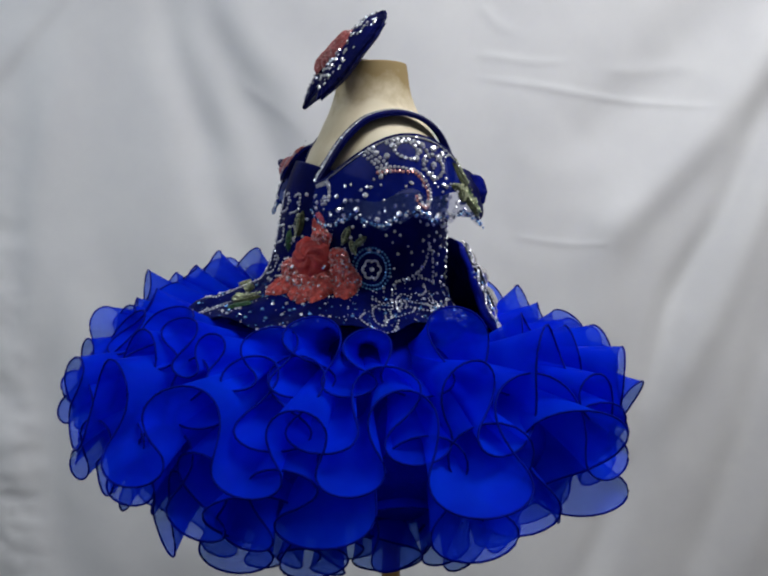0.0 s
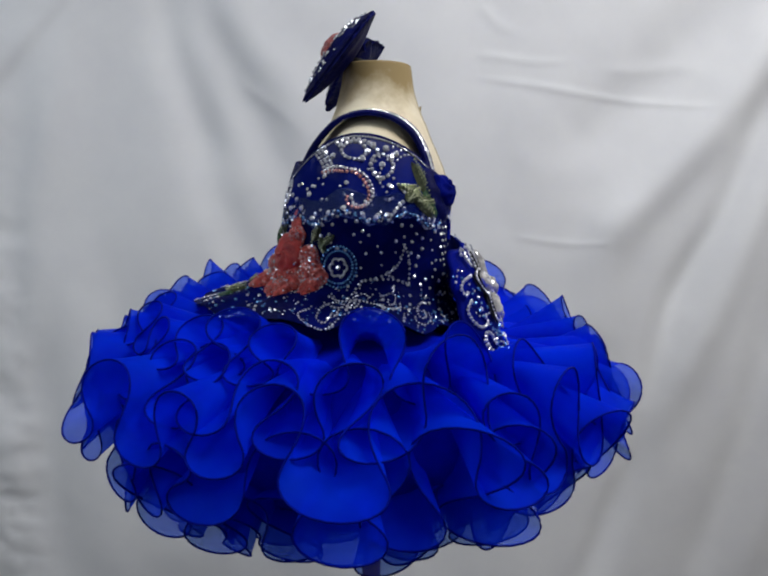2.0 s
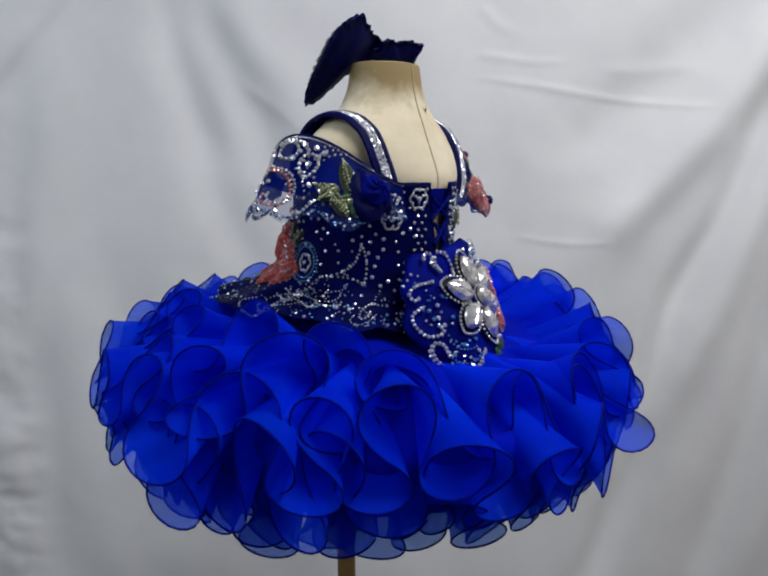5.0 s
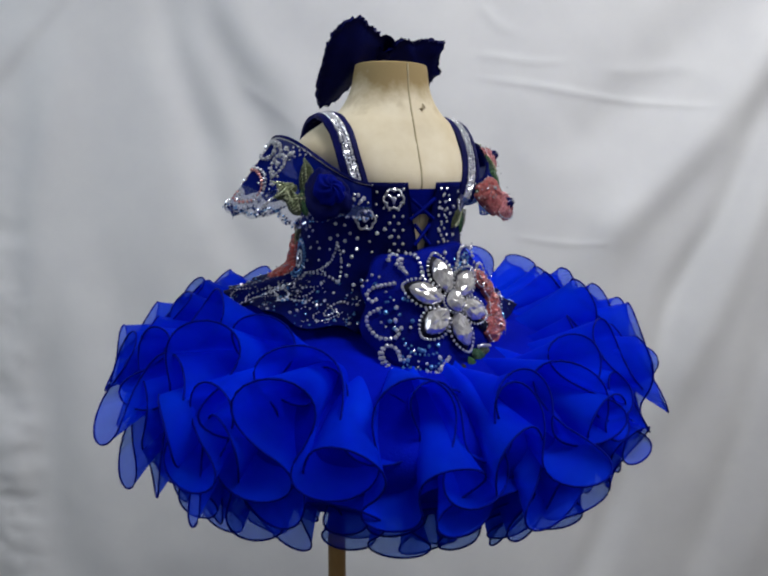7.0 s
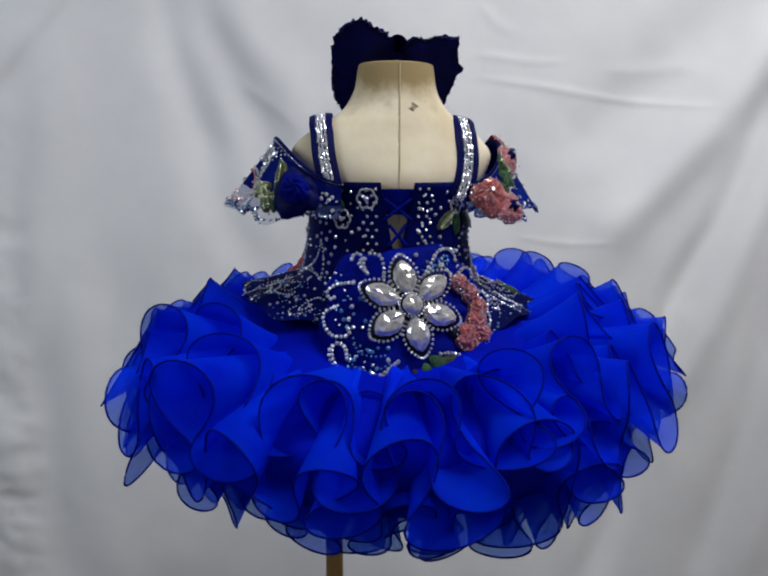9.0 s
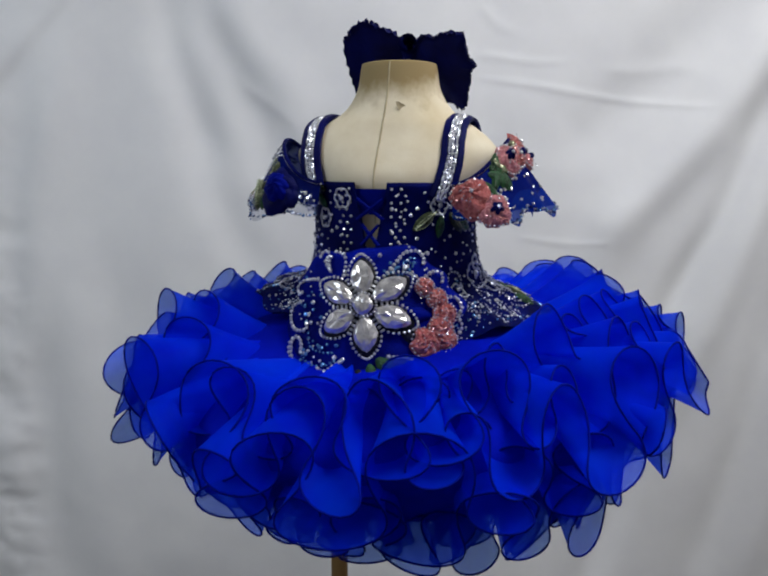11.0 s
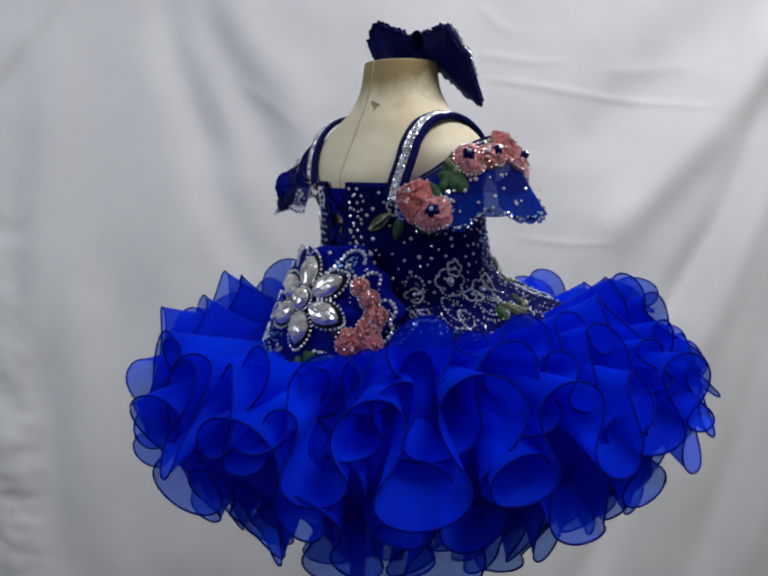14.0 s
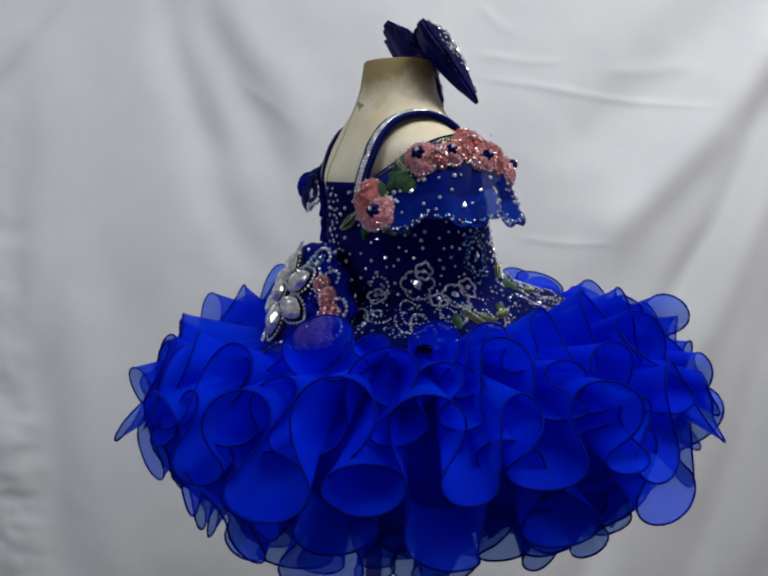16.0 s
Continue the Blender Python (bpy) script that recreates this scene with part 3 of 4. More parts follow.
def left_sleeve_trim():
    st, big, blush = Stones(), Stones(), Stones()
    P = SLEEVE_L
    for off in (0.0, 0.035, 0.07):
        beads(st, P, [(0.36 - off, 0.03), (0.4 - off, 0.13), (0.32 - off, 0.38), (0.28 - off, 0.56)], 0.0024, 0.0044)
    ring = [(0.05 + 0.1 * math.cos(0.7 * k), 0.3 + 0.15 * math.sin(0.7 * k)) for k in range(10)]
    beads(st, P, ring, 0.0026, 0.005)
    tail = [(0.28, 0.46), (0.18, 0.52), (0.09, 0.58), (0.0, 0.58), (-0.065, 0.63), (-0.1, 0.74), (-0.065, 0.85), (0.0, 0.9), (0.05, 0.88), (0.05, 0.82)]
    for off in (0.0, 0.03):
        beads(blush if off else st, P, [(u + off, v + off) for u, v in tail], 0.0023, 0.0043)
    ring = [(-0.17 + 0.085 * math.cos(0.7 * k), 0.46 + 0.15 * math.sin(0.7 * k)) for k in range(10)]
    beads(st, P, ring, 0.0028, 0.0052)
    beads(st, P, [(0.2, 0.1), (0.08, 0.1), (-0.06, 0.14), (-0.14, 0.26)], 0.003, 0.0056)
    for u, v in ((0.3, 0.2), (0.22, 0.34), (0.16, 0.2), (-0.06, 0.3), (-0.1, 0.18), (-0.2, 0.2), (-0.28, 0.28), (-0.24, 0.36), (-0.02, 0.42), (-0.17, 0.46)):
        big.add(*P.at(u, v, 0.002), 0.004)
    for u in (0.66, 0.5, 0.36, 0.21, 0.1, -0.02, -0.12, -0.2):
        big.add(*P.at(u, 0.96 - 0.3 * max(0, u - 0.3), 0.002), 0.0034)
    beads(st, P, [(-0.21, 1.0), (-0.25, 0.95), (-0.31, 0.88)], 0.0026, 0.005)
    for off in (0.0, 0.07, 0.14):
        beads(st, P, [(-0.3 - off, 0.05), (-0.18 - off, 0.3), (-0.05 - off * 1.4, 0.58), (-0.1 - off * 1.6, 0.78)], 0.0017, 0.006)
    for u, v, t, ln, m in ((-0.28, 0.72, 160, 0.034, OLIVE), (-0.42, 0.26, 140, 0.03, OLIVE), (-0.36, 0.72, 150, 0.032, OLIVE), (-0.42, 0.84, 215, 0.034, OLIVE), (-0.34, 0.88, 235, 0.03, OLIVE), (-0.54, 0.3, 100, 0.026, LEAF),
                           (-0.72, 0.88, -100, 0.026, LEAF), (-0.6, 0.9, -70, 0.024, LEAF)):
        leaf(P, u, v, t, ln * 1.25, ln * 0.55, m, sleeve_left, st if m is OLIVE else None)
    rose(P, -0.68, 0.6, 0.029, NAVY, sleeve_left, "fabric_rose", 0.006, "dark blue fabric rose", 4)
    rose(P, -0.68, 0.59, 0.018, ROYAL, sleeve_left, "rose_heart", 0.014, "curled royal blue petals", 5)
    for off in (0.0, 0.06, 0.12):
        beads(st, P, [(0.95, 0.1 + off), (0.8, 0.14 + off), (0.76, 0.5 + off), (0.84, 0.7)], 0.0022, 0.005)
    st.build("bead_scroll", SILVER, sleeve_left)
    big.build("rhinestone", CRYSTAL, sleeve_left)
    blush.build("rosy_bead", SPANGLE, sleeve_left)


def right_sleeve_trim():
    st, big = Stones(), Stones()
    P = SLEEVE_R
    for k, (u, v, r, mat) in enumerate(((-0.86, 0.54, 0.025, PEACH), (-0.73, 0.9, 0.021, PINK), (-0.37, 0.22, 0.019, PINK), (-0.24, 0.32, 0.015, PEACH), (-0.14, 0.3, 0.016, PINK), (0.04, 0.18, 0.022, PEACH), (0.1, 0.46, 0.015, PINK), (0.32, 0.22, 0.02, PEACH), (0.56, 0.22, 0.019, PINK))):
        rose(P, u, v, r, mat, sleeve_right, "sequin_rose", 0.003, "peach sequinned rose" if mat is PEACH else "pink sequinned rose", k)
        for i in range(26):
            t = 6.28 * i / 26
            q, n = P.near(u, v, r * 0.98 * math.cos(t), r * 0.98 * math.sin(t), 0.004)
            if i % 2 == 0 or mat is PINK:
                st.add(q, n, 0.0016, 5)
        if mat is PINK:
            rose(P, u, v, r * 0.42, NAVY, sleeve_right, "flower_heart", 0.0085, "dark navy flower heart", k)
        q, n = P.near(u, v, 0, 0, 0.0165 if mat is PINK else 0.013)
        big.add(q, n, 0.003)
        for i in range(12):
            q, n = P.near(u, v, random.gauss(0, r * 0.45), random.gauss(0, r * 0.45), 0.0115)
            big.add(q, n, 0.0012, 5)
    for u, v, t, ln, m in ((-0.64, 0.2, 40, 0.036, LEAF), (-0.6, 0.24, -30, 0.034, LEAF), (-0.56, 0.12, 70, 0.024, LEAF), (-0.47, 0.42, -85, 0.034, OLIVE), (-0.43, 0.5, -60, 0.03, LEAF), (-0.3, 0.46, -60, 0.036, OLIVE), (-0.2, 0.06, 15, 0.034, OLIVE),
                           (-0.09, 0.38, -70, 0.036, OLIVE), (-0.26, 0.5, -40, 0.03, LEAF), (0.22, 0.42, -50, 0.028, OLIVE), (0.5, 0.5, -60, 0.03, OLIVE), (-0.94, 0.8, -110, 0.034, LEAF), (-0.66, 0.6, -70, 0.03, LEAF), (-0.52, 0.36, -10, 0.03, OLIVE), (-0.74, 0.34, 60, 0.026, LEAF), (-0.3, 0.1, 40, 0.026, LEAF)):
        leaf(P, u, v, t, ln, ln * 0.46, m, sleeve_right, st if m is OLIVE else None)
    st.build("bead_scroll", SILVER, sleeve_right)
    big.build("rhinestone", CRYSTAL, sleeve_right)


left_sleeve_trim()
right_sleeve_trim()


def strap(points):
    path = smooth_rows(points, 6)
    for k in range(len(path)):
        near = FORM[0][np.argmin(((FORM[0] - path[k]) ** 2).sum(1))]
        away = near - np.array((0.012, 0.02, min(near[2], 0.0)))
        path[k] = 0.35 * path[k] + 0.65 * (near + 0.004 * away / np.linalg.norm(away))
    for _ in range(3):
        path[1:-1] = (path[:-2] + 2 * path[1:-1] + path[2:]) / 4
    tan = np.gradient(path, axis=0)
    v, n = [], len(path)
    w, h = 0.0145, 0.0042
    prof = [(-w, 0), (-w, h), (-w * 0.55, h * 1.5), (-w * 0.45, h), (w * 0.45, h), (w * 0.55, h * 1.5), (w, h), (w, 0)]
    frames = []
    for p, t in zip(path, tan):
        t = Vector(t).normalized()
        out = Vector((p[0] * 0.15, p[1] - 0.01, p[2] + 0.03))
        a = t.cross(out).normalized()
        a = (a + Vector((0.0, 0, 0))).normalized()
        up = a.cross(t).normalized()
        frames.append((Vector(p), a, up))
        for x, y in prof:
            v.append(Vector(p) + a * x + up * y)
    ob = part("strap", v, grid_faces(len(prof), n), NAVY, dress, "navy shoulder strap with two rows of rhinestones", smooth=False)
    st, shake = Stones(), random.Random(5)
    for i in range(0, n - 1):
        for k in range(2):
            m = (i + k * 0.5)
            p = path[int(m)] * (1 - m % 1) + path[min(int(m) + 1, n - 1)] * (m % 1)
            _, a, up = frames[int(m)]
            for x in (-0.0044, 0.0, 0.0044):
                tip = Vector([shake.uniform(-0.3, 0.3) for _ in range(3)])
                st.add(Vector(p) + a * (x + shake.uniform(-0.0008, 0.0008)) + up * (h + 0.0006), (up + tip).normalized(), shake.choice((0.0018, 0.0023, 0.0027)))
    st.build("rhinestone", CRYSTAL, ob)


strap([(-0.07, -0.084, -0.035), (-0.074, -0.074, 0.0), (-0.08, -0.056, 0.04), (-0.084, -0.032, 0.06), (-0.086, 0.0, 0.065), (-0.088, 0.045, 0.054), (-0.086, 0.085, 0.015), (-0.08, 0.11, -0.02)])
strap([(0.1, -0.056, -0.045), (0.103, -0.046, -0.01), (0.104, -0.03, 0.028), (0.1, -0.01, 0.048), (0.097, 0.02, 0.055), (0.095, 0.054, 0.046), (0.095, 0.082, 0.018), (0.095, 0.098, -0.018)])


# ---- bodice trimming ----
BOD = Patch(on_bodice, 0.0021, 1.0)


def bodice_trim():
    st, big, aqua, dots, coral = Stones(), Stones(), Stones(), Stones(), Stones()
    # scattered round stones
    rng = random.Random(5)
    placed = []
    while len(placed) < 330:
        az, z = rng.uniform(-180, 180), rng.uniform(-0.15, -0.03)
        if abs((az + 84 + 180) % 360 - 180) < 14:
            continue
        if all(math.hypot(((az - b + 180) % 360 - 180) * 0.0021, z - c) > 0.0092 for b, c in placed):
            placed.append((az, z))
            p, n = BOD.at(az, z, 0.0005)
            dots.add(p, n, rng.choice((0.0018, 0.0023, 0.0028)))
    # glitter along the flared hem
    for i in range(1000):
        az = rng.uniform(-180, 180)
        z = -0.188 + abs(rng.gauss(0, 0.018))
        p, n = BOD.at(az, z, 0.0005)
        (aqua if rng.random() < 0.4 else st if rng.random() < 0.4 else dots).add(p, n, rng.choice((0.0008, 0.001, 0.0012, 0.0015, 0.0024)), 5)
    # small beaded scrolls round the hem
    for k in range(20):
        az = -180 + 18 * k + rng.uniform(-6, 6)
        if abs((az + 80 + 180) % 360 - 180) < 34 or 125 < az < 172:
            continue
        z, g, q = -0.172 + rng.uniform(-0.008, 0.006), rng.choice((-1, 1)), rng.uniform(0.6, 1.0)
        for path in ([(-0.02, 0.008), (-0.004, 0.012), (0.01, 0.006), (0.008, -0.005), (-0.006, -0.006), (-0.008, 0.002)],
                     [(-0.022, -0.006), (-0.008, -0.012), (0.012, -0.012), (0.024, -0.006), (0.02, 0.0)]):
            beads(st, BOD, in_patch([(g * q * x, q * y) for x, y in path], az, z, 0.0027, 1.0), rng.uniform(0.0012, 0.0018), 0.0038)
    # double rows that sweep along the hem
    for off in (0.0, 0.006):
        beads(st, BOD, [(-180, -0.162 - off), (-170, -0.165 - off), (-158, -0.169 - off), (-150, -0.172 - off), (-150, -0.178)], 0.0017, 0.0038)
        beads(st, BOD, [(172, -0.15 - off), (-178, -0.155 - off), (-166, -0.153 - off)], 0.0014, 0.0036)
    # rosette, wing and small flowers
    for r, s in ((0.024, aqua), (0.019, aqua)):
        for i in range(34):
            t = 6.28 * i / 34
            p, n = BOD.near(178, -0.126, r * math.cos(t), r * math.sin(t) * 1.1, 0.001)
            s.add(p, n, 0.0019, 5)
    ring_flower(st, big, BOD, 178, -0.126, 0.012, 6)
    for path in ([(-166, -0.142), (-150, -0.14), (-136, -0.147)], [(-166, -0.142), (-152, -0.134), (-144, -0.12), (-141, -0.098)], [(-141, -0.098), (-137, -0.12), (-136, -0.147)], [(-152, -0.134), (-146, -0.139)]):
        beads(st, BOD, path, 0.0019, 0.004)
    for az, z in ((-122, -0.068), (-104, -0.042), (-36, -0.034), (-38, -0.05)):
        ring_flower(st, big, BOD, az, z, 0.013, 6)
    # tall blue flower on the front hip, with clusters under it
    for q in (1.0, 0.72):
        for i in range(36):
            t = 6.283 * i / 36
            wave = 1 + 0.14 * math.sin(6 * t)
            p, n = BOD.near(36, -0.114, 0.02 * q * wave * math.cos(t), 0.03 * q * wave * math.sin(t), 0.001)
            (aqua if q == 1.0 or i % 2 else st).add(p, n, 0.0018, 5)
    big.add(*BOD.at(36, -0.114, 0.002), 0.004)
    for az, z, r, k in ((-33, -0.156, 0.012, 4), (-7, -0.142, 0.021, 6), (-2, -0.128, 0.011, 5), (12, -0.155, 0.019, 6), (22, -0.148, 0.013, 5), (2, -0.158, 0.012, 5)):
        ring_flower(st, big, BOD, az, z, r, k)
    for az, z, g in ((-30, -0.146, 1), (-13, -0.178, -1), (-44, -0.176, 1), (4, -0.17, 1), (56, -0.15, -1), (70, -0.165, 1)):
        beads(st, BOD, in_patch([(-0.014 * g, 0.0), (-0.006 * g, 0.01), (0.008 * g, 0.009), (0.013 * g, 0.0), (0.005 * g, -0.006)], az, z, 0.0024, 1.0), 0.0019, 0.0042)
    # lines of stones beside the lacing
    for sgn in (-1, 1):
        for row in (0, 1):
            for i in range(12):
                z = -0.03 - 0.0085 * i
                p, n = BOD.at(-84 + sgn * (14 + 6 * row + 3 * (i % 2)) * (1 + 0.5 * (z + 0.03)), z, 0.0005)
                dots.add(p, n, 0.0021)
    # peach rose with buds on the front hip
    for k, (az, z, r) in enumerate(((142, -0.114, 0.026), (129, -0.152, 0.017), (140, -0.144, 0.018), (152, -0.146, 0.02), (165, -0.142, 0.018), (158, -0.114, 0.014), (161, -0.128, 0.015), (146, -0.09, 0.013), (128, -0.13, 0.014), (147, -0.156, 0.017))):
        if k == 0:
            rose(BOD, az, z, r, DEEP, dress, "satin_rose", 0.009, "smooth deep coral rose", 20)
            continue
        rose(BOD, az, z, r, CORAL, dress, "sequin_rose", 0.004, "peach sequinned rose with beads", 20 + k)
        for i in range(22):
            t = 6.28 * i / 22
            p, n = BOD.near(az, z, r * 0.96 * math.cos(t), r * 0.96 * math.sin(t), 0.004)
            (coral if i % 3 else st).add(p, n, 0.0015, 5)
        for i in range(16):
            p, n = BOD.near(az, z, rng.gauss(0, r * 0.5), rng.gauss(0, r * 0.5), 0.011)
            big.add(p, n, rng.choice((0.001, 0.0014, 0.002)), 5)
    leaf(BOD, 144, -0.095, 92, 0.038, 0.02, CORAL, dress)
    for az, z, t, ln, m in ((124, -0.166, 200, 0.04, OLIVE), (120, -0.172, 170, 0.04, OLIVE), (112, -0.168, 190, 0.04, LEAF), (130, -0.176, 185, 0.036, LEAF), (104, -0.163, 165, 0.03, OLIVE), (160, -0.096, 70, 0.024, OLIVE), (166, -0.1, 40, 0.022, OLIVE), (168, -0.108, 110, 0.02, OLIVE),
                            (127, -0.09, 80, 0.034, OLIVE), (120, -0.11, 95, 0.03, LEAF), (7, -0.168, -60, 0.03, OLIVE), (4, -0.17, -110, 0.026, LEAF), (12, -0.17, -20, 0.034, OLIVE), (22, -0.172, 5, 0.034, OLIVE), (28, -0.17, 30, 0.03, LEAF), (50, -0.146, 40, 0.034, OLIVE), (56, -0.15, -20, 0.036, LEAF),
                            (66, -0.165, -10, 0.034, OLIVE), (-42, -0.058, -140, 0.036, OLIVE), (-36, -0.062, -100, 0.03, LEAF), (-30, -0.06, -45, 0.036, OLIVE), (-24, -0.066, -30, 0.034, LEAF), (-136, -0.028, -8, 0.034, OLIVE), (-128, -0.036, -50, 0.026, LEAF)):
        leaf(BOD, az, z, t, ln, ln * 0.42, m, dress, st if m is OLIVE else None)
    # front panel scrolls
    for az in (60, 75, 90, 105, 120):
        for z in (-0.05, -0.09, -0.13):
            beads(st, BOD, in_patch([(-0.01, -0.012), (0.008, -0.006), (0.006, 0.012), (-0.006, 0.01)], az, z, 0.0021, 1.0), 0.0019, 0.004)
    st.build("bead_scroll", SILVER, dress)
    big.build("bright_stone", CRYSTAL, dress)
    aqua.build("blue_sequin", AQUA, dress)
    dots.build("rhinestone", CRYSTAL, dress, "clear round rhinestones")
    coral.build("coral_bead", PINK, dress)


bodice_trim()


# ---- fan at the back with its crystal flower ----


def back_point(a, b, lift=0.0):
    """A point on the tilted fan at the back: a across, b up, lift outwards."""
    return (0.031 + a, -0.133 + 0.44 * b + 0.25 * a + 4 * a * a - 0.9 * lift, -0.168 + b - 0.4 * lift)


BACK = Patch(back_point, 1.0, 1.0)


def back_fan():
    n, m = 96, 9
    v, f = [], []
    for side in (-0.012, -0.003):
        for j in range(m):
            for i in range(n):
                t = 2 * math.pi * i / n
                r = (j / (m - 1)) * (0.093 + 0.006 * math.cos(5 * t + 0.6) + 0.003 * math.cos(11 * t))
                v.append(back_point(r * math.cos(t) * 1.1 - 0.006, r * math.sin(t) * (0.76 if t < math.pi else 0.9) - 0.006, side + 0.003 * math.cos(7 * t) * j / m))
    k = n * m
    g = grid_faces(n, m, True)
    f = g + [tuple(q + k for q in reversed(face)) for face in g]
    f += [(k - n + i, k - n + (i + 1) % n, 2 * k - n + (i + 1) % n, 2 * k - n + i) for i in range(n)]
    return part("back_fan", v, f, ROYAL, dress, "royal blue stiffened fan over the back of the skirt")


fan = back_fan()


def gem(name, turn, inner, length, width, lift, mat, parent, label=""):
    """A long cut stone with a table and sloping facets."""
    c, s = math.cos(radians(turn)), math.sin(radians(turn))
    n, shake = 12, random.Random(int(turn * 7 + length * 1e4))
    v = []
    for ring, (k, h) in enumerate(((1.0, 0.0), (0.94, 0.003), (0.72, 0.0062), (0.38, 0.0072))):
        for i in range(n):
            t = 2 * math.pi * (i + 0.5 * (ring % 2)) / n
            lx = inner + length / 2 + k * length / 2 * math.cos(t)
            ly = k * width / 2 * math.sin(t) * (1 - 0.35 * abs(math.cos(t)) ** 2)
            v.append(BACK.near(0, 0, lx * c - ly * s, lx * s + ly * c, lift + h + (shake.uniform(-0.0013, 0.0013) if ring > 1 else 0))[0])
    f = []
    for j in range(3):
        for i in range(n):
            a, b, d, e = j * n + i, j * n + (i + 1) % n, (j + 1) * n + i, (j + 1) * n + (i + 1) % n
            f += [(a, b, d), (b, e, d)] if j % 2 == 0 else [(a, b, e), (a, e, d)]
    v.append(sum((Vector(p) for p in v[3 * n:]), Vector()) / n)
    f += [(3 * n + i, 3 * n + (i + 1) % n, 4 * n) for i in range(n)]
    return part(name, v, f, mat, parent, label, smooth=False)


def crystal_flower():
    st = Stones()
    for i in range(6):
        turn = 97 + 60 * i
        vv, ff = petal_mesh(BACK, 0, 0, turn, 0.054, 0.034, 0.003, 0.002, 1.0, 0.008)
        part("petal_backing", vv, ff, BLACK, fan, "black backing of a crystal petal")
        gem("crystal_petal", turn, 0.0125, 0.044, 0.0285, 0.0075, CUT, fan, "large clear cut crystal petal")
        c, s = math.cos(radians(turn)), math.sin(radians(turn))
        for k in range(30):
            t = 2 * math.pi * k / 30
            lx = 0.036 + 0.028 * math.cos(t)
            ly = 0.0175 * math.sin(t) * (1 - 0.35 * abs(math.cos(t)) ** 3)
            if lx < 0.014:
                continue
            p, n = BACK.near(0, 0, lx * c - ly * s, lx * s + ly * c, 0.006)
            st.add(p, n, 0.002, 5)
    gem("crystal_heart", 0, -0.012, 0.024, 0.028, 0.013, CUT, fan, "round crystal heart of the flower")
    for k in range(22):
        t = 6.283 * k / 22
        p, n = BACK.near(0, 0, 0.0145 * math.cos(t), 0.0145 * math.sin(t), 0.011)
        st.add(p, n, 0.0019, 5)
    st.build("bead_rim", SILVER, fan)


crystal_flower()


def fan_trim():
    st, aqua, big = Stones(), Stones(), Stones()
    K = 0.0003

    def line(path, s=st, r=0.0028, step=0.0048):
        beads(s, BACK, [((x - 545) * K, (310 - y) * K) for x, y in path], r, step, 0.002)
    line([(320, 222), (250, 235), (215, 262), (225, 290), (250, 280)])
    line([(245, 320), (205, 345), (203, 385), (235, 425), (290, 425), (312, 402), (290, 395)])
    for off in (0, 10):
        line([(300, 505), (290, 465), (255, 455), (228 + off, 490), (250 + off, 545 - off), (320, 580 - off), (410, 577 - off), (465, 545 - off), (500, 508)])
    line([(322, 430), (345, 478), (400, 492), (455, 488)], aqua, 0.0018)
    line([(310, 515), (350, 540), (420, 540), (470, 515)], aqua, 0.0018)
    line([(312, 132), (325, 110), (352, 118), (362, 160), (375, 190)])
    line([(375, 185), (350, 160), (340, 140), (365, 130)])
    line([(385, 108), (425, 118), (440, 160), (440, 200)])
    line([(600, 195), (630, 150), (660, 105), (705, 98), (730, 125), (732, 152)])
    line([(610, 190), (650, 160), (690, 120), (700, 150), (670, 185), (640, 190)], aqua, 0.002)
    line([(735, 205), (770, 178), (800, 190), (805, 225)])
    line([(735, 205), (760, 240), (810, 285), (850, 280), (880, 320), (875, 360), (890, 400), (870, 450), (830, 490), (780, 490)])
    line([(665, 495), (705, 498), (745, 510)])
    rng = random.Random(9)
    for x0, x1, y0, y1, c in ((250, 390, 260, 400, 24), (300, 480, 440, 560, 26), (640, 700, 120, 190, 14), (200, 300, 180, 300, 10), (250, 520, 570, 640, 16), (560, 760, 80, 200, 14)):
        for _ in range(c):
            p, n = BACK.at((rng.uniform(x0, x1) - 545) * K, (310 - rng.uniform(y0, y1)) * K, 0.001)
            (big if rng.random() < 0.6 else aqua).add(p, n, rng.choice((0.0016, 0.0022, 0.003)))
    for k, (x, y, r) in enumerate(((748, 238, 0.012), (795, 285, 0.013), (828, 345, 0.015), (822, 395, 0.016), (780, 450, 0.019), (845, 445, 0.014))):
        u, v = (x - 545) * K, (310 - y) * K
        rose(BACK, u, v, r, PEACH, fan, "sequin_rose", 0.003, "peach sequinned rose", 40 + k)
        for i in range(20):
            t = 6.28 * i / 20
            p, n = BACK.near(u, v, r * 0.97 * math.cos(t), r * 0.97 * math.sin(t), 0.005)
            st.add(p, n, 0.0014, 5)
        for i in range(14):
            p, n = BACK.near(u, v, rng.gauss(0, r * 0.5), rng.gauss(0, r * 0.5), 0.0105)
            big.add(p, n, rng.choice((0.001, 0.0015)), 5)
    for x, y, t, ln, m in ((620, 500, -40, 0.036, LEAF), (600, 520, -75, 0.03, LEAF), (660, 520, -15, 0.036, OLIVE), (690, 400, -30, 0.03, BLACK), (700, 330, -10, 0.03, ROYAL), (560, 540, -80, 0.034, BLACK), (520, 545, -110, 0.03, BLACK)):
        leaf(BACK, (x - 545) * K, (310 - y) * K, t, ln, ln * 0.55, m, fan)
    st.build("bead_scroll", SILVER, fan)
    aqua.build("blue_sequin", AQUA, fan)
    big.build("rhinestone", CRYSTAL, fan)


fan_trim()


# ---- hair bow ----


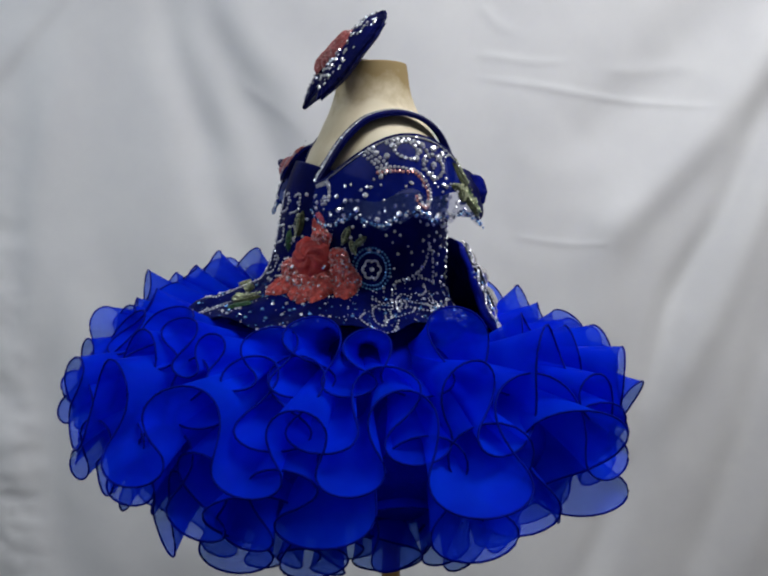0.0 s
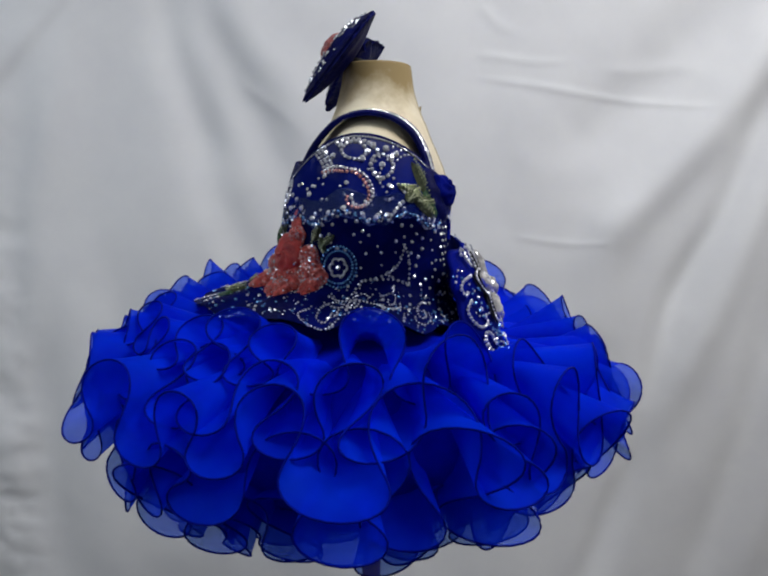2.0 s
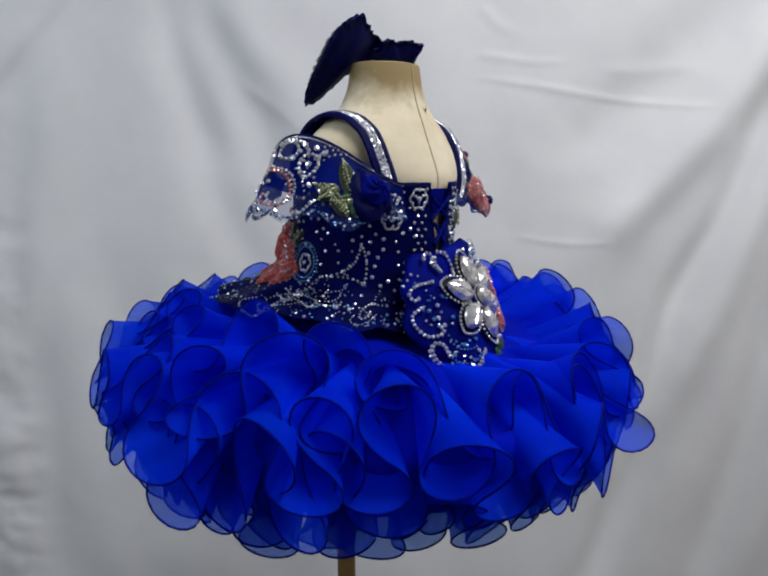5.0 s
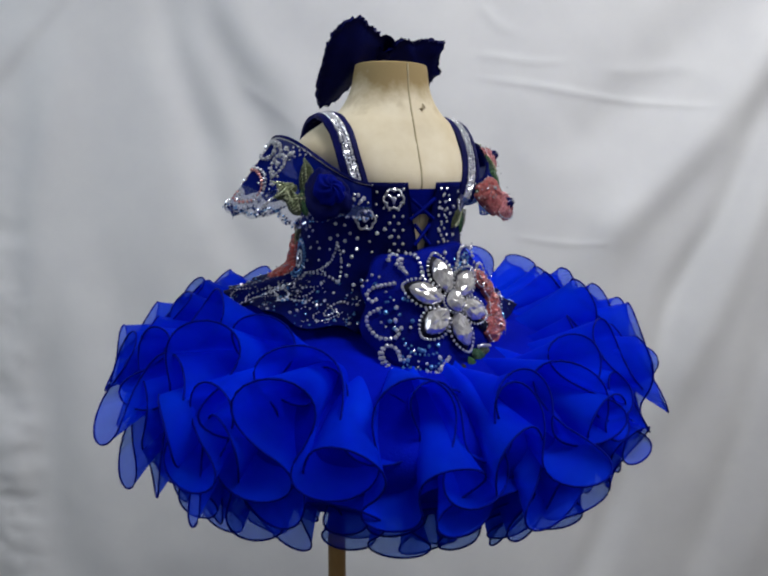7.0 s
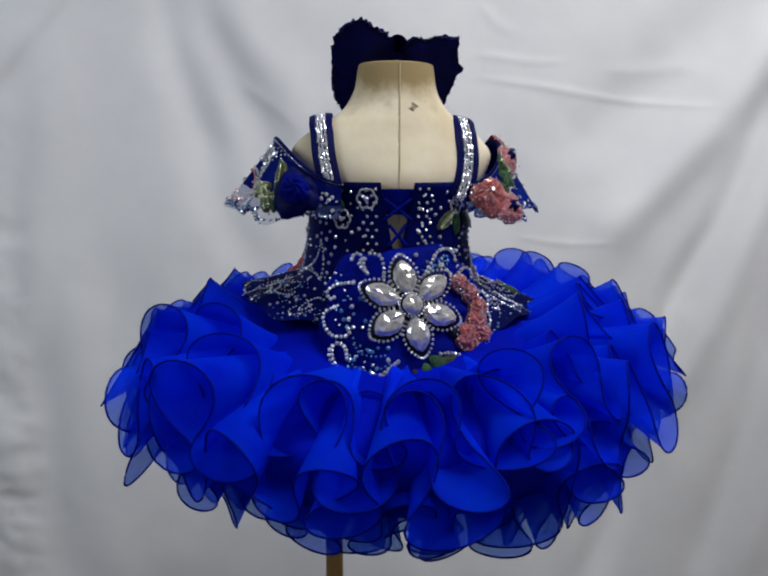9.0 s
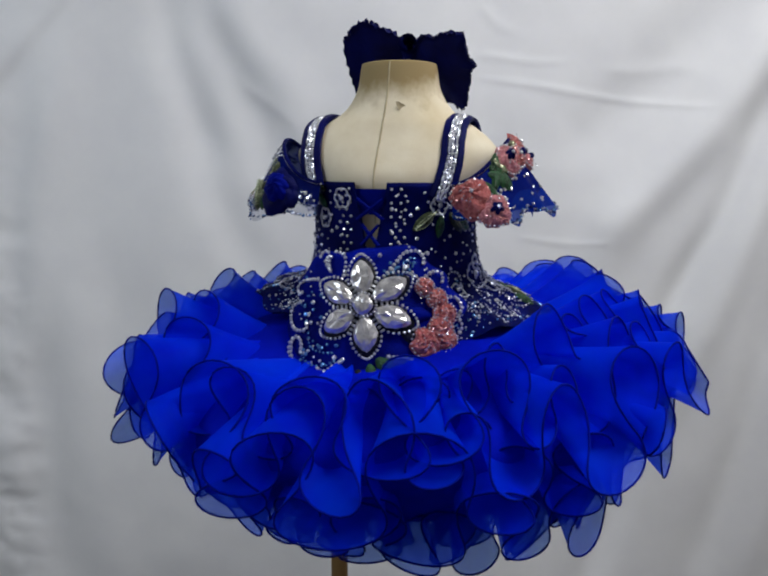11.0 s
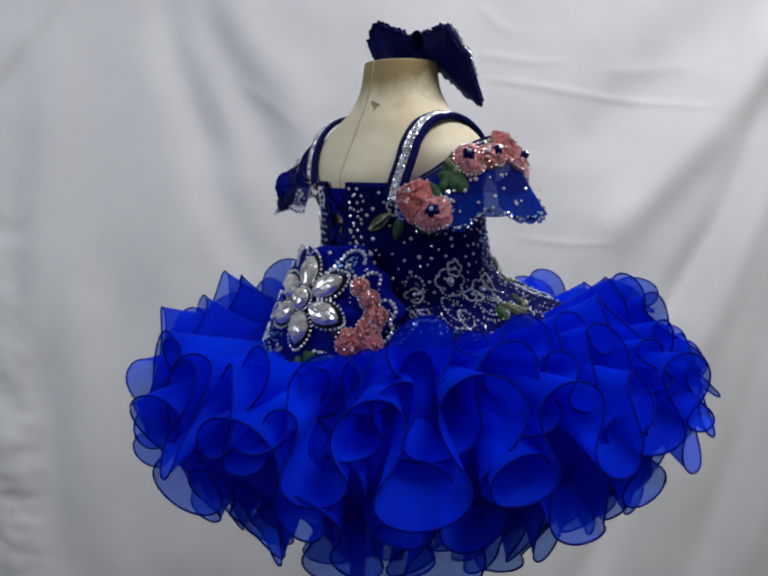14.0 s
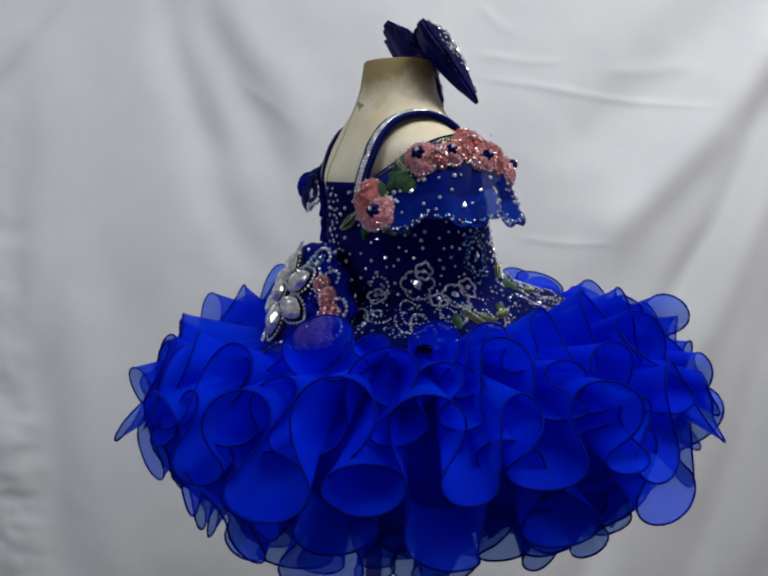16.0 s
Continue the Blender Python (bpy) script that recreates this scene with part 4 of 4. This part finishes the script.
def hair_bow():
    top = thing("hair_bow", "stiff navy hair bow with sequinned front on the neck top", "hair bow")
    o, e1 = Vector((0.012, 0.044, 0.151)), Vector((1, 0, 0))
    e2 = Vector((0, -0.82, 1)).normalized()
    nn = Vector((0, 1, 0.82)).normalized()

    turn = Matrix.Rotation(radians(4), 3, "Z")

    def spot(a, b, h):
        return o + turn @ (e1 * a + e2 * b + nn * h)

    def front(u, v, lift=0.0):
        return spot(u, v, 0.012 + lift)
    shapes = (("left", [(0.002, -0.008), (-0.006, 0.02), (-0.032, 0.038), (-0.05, 0.048), (-0.076, 0.03), (-0.084, 0.01), (-0.084, -0.032), (-0.081, -0.062), (-0.07, -0.086), (-0.054, -0.082), (-0.034, -0.06), (-0.016, -0.03)]),
              ("right", [(0.006, -0.004), (0.026, 0.02), (0.042, 0.02), (0.056, 0.026), (0.08, 0.027), (0.084, 0.024), (0.086, -0.006), (0.095, -0.018), (0.088, -0.028), (0.082, -0.052), (0.07, -0.086), (0.05, -0.08), (0.032, -0.058), (0.014, -0.028)]))
    rng = random.Random(3)
    st = Stones()
    for _, pts in shapes:
        loop = smooth_rows(pts + pts[:1], 8)[:-1]
        n = len(loop)
        c = loop.mean(0)
        v = []
        rows = 7
        for back in (0, 1):
            for j in range(rows):
                k = 1 - j / rows
                for i in range(n):
                    q = c + (loop[i] - c) * k * (1 + (0.13 * rng.random() - 0.05 if j == 0 else 0))
                    puff = 0.015 * (1 - k ** 3) + 0.003
                    fold = 0.004 * math.sin(abs(q[0]) * 120 + q[1] * 40)
                    cup = 1.4 * q[0] ** 2
                    v.append(spot(q[0], q[1], (puff if not back else -puff * 0.6) + fold * (1 - k) - cup))
        half = rows * n
        g = grid_faces(n, rows, True)
        f = g + [tuple(q + half for q in reversed(x)) for x in g]
        f += [(i, (i + 1) % n, half + (i + 1) % n, half + i) for i in range(n)]
        f += [tuple((rows - 1) * n + i for i in range(n)), tuple(half + (rows - 1) * n + i for i in reversed(range(n)))]
        lobe = part("bow_loop", v, f, NAVY, top, "crisp navy loop with a frayed edge")
        s2 = Stones()
        for i in range(190):
            i0 = rng.randrange(n)
            k = 0.9 * math.sqrt(rng.random())
            q = c + (loop[i0] - c) * k
            p = spot(q[0], q[1], 0.015 * (1 - k ** 3) + 0.0035 + 0.004 * math.sin(abs(q[0]) * 120 + q[1] * 40) * (1 - k) - 1.4 * q[0] ** 2)
            s2.add(p, turn @ nn, rng.choice((0.0014, 0.002, 0.0026)), 5)
        s2.build("rhinestone", CRYSTAL, lobe)
    kv, kf = tube([spot(0.004, -0.02, 0.0), spot(0.004, -0.008, 0.004), spot(0.004, 0.006, 0.004), spot(0.004, 0.014, -0.002)], 0.013, 12)
    part("bow_knot", kv, kf, NAVY, top)
    pf = Patch(front, 1.0, 1.0)
    for k, (a, b, r) in enumerate(((-0.008, -0.02, 0.025), (0.03, -0.03, 0.021), (-0.045, -0.016, 0.022))):
        rose(pf, a, b, r, PEACH, top, "sequin_rose", 0.002, "peach sequinned rose", 60 + k)
    cv, cf = tube([spot(0.004, -0.012, -0.004), (0.016, 0.035, 0.134), (0.016, 0.02, 0.1325)], 0.004, 8)
    part("pin", cv, cf, IRON, top)
    return top


hair_bow()


def motions():
    rows = [(t, pose(0, 0, 0, 0, 0, a)) for t, a in SPIN]
    for ob in SPUN:
        walk(ob, rows)


motions()
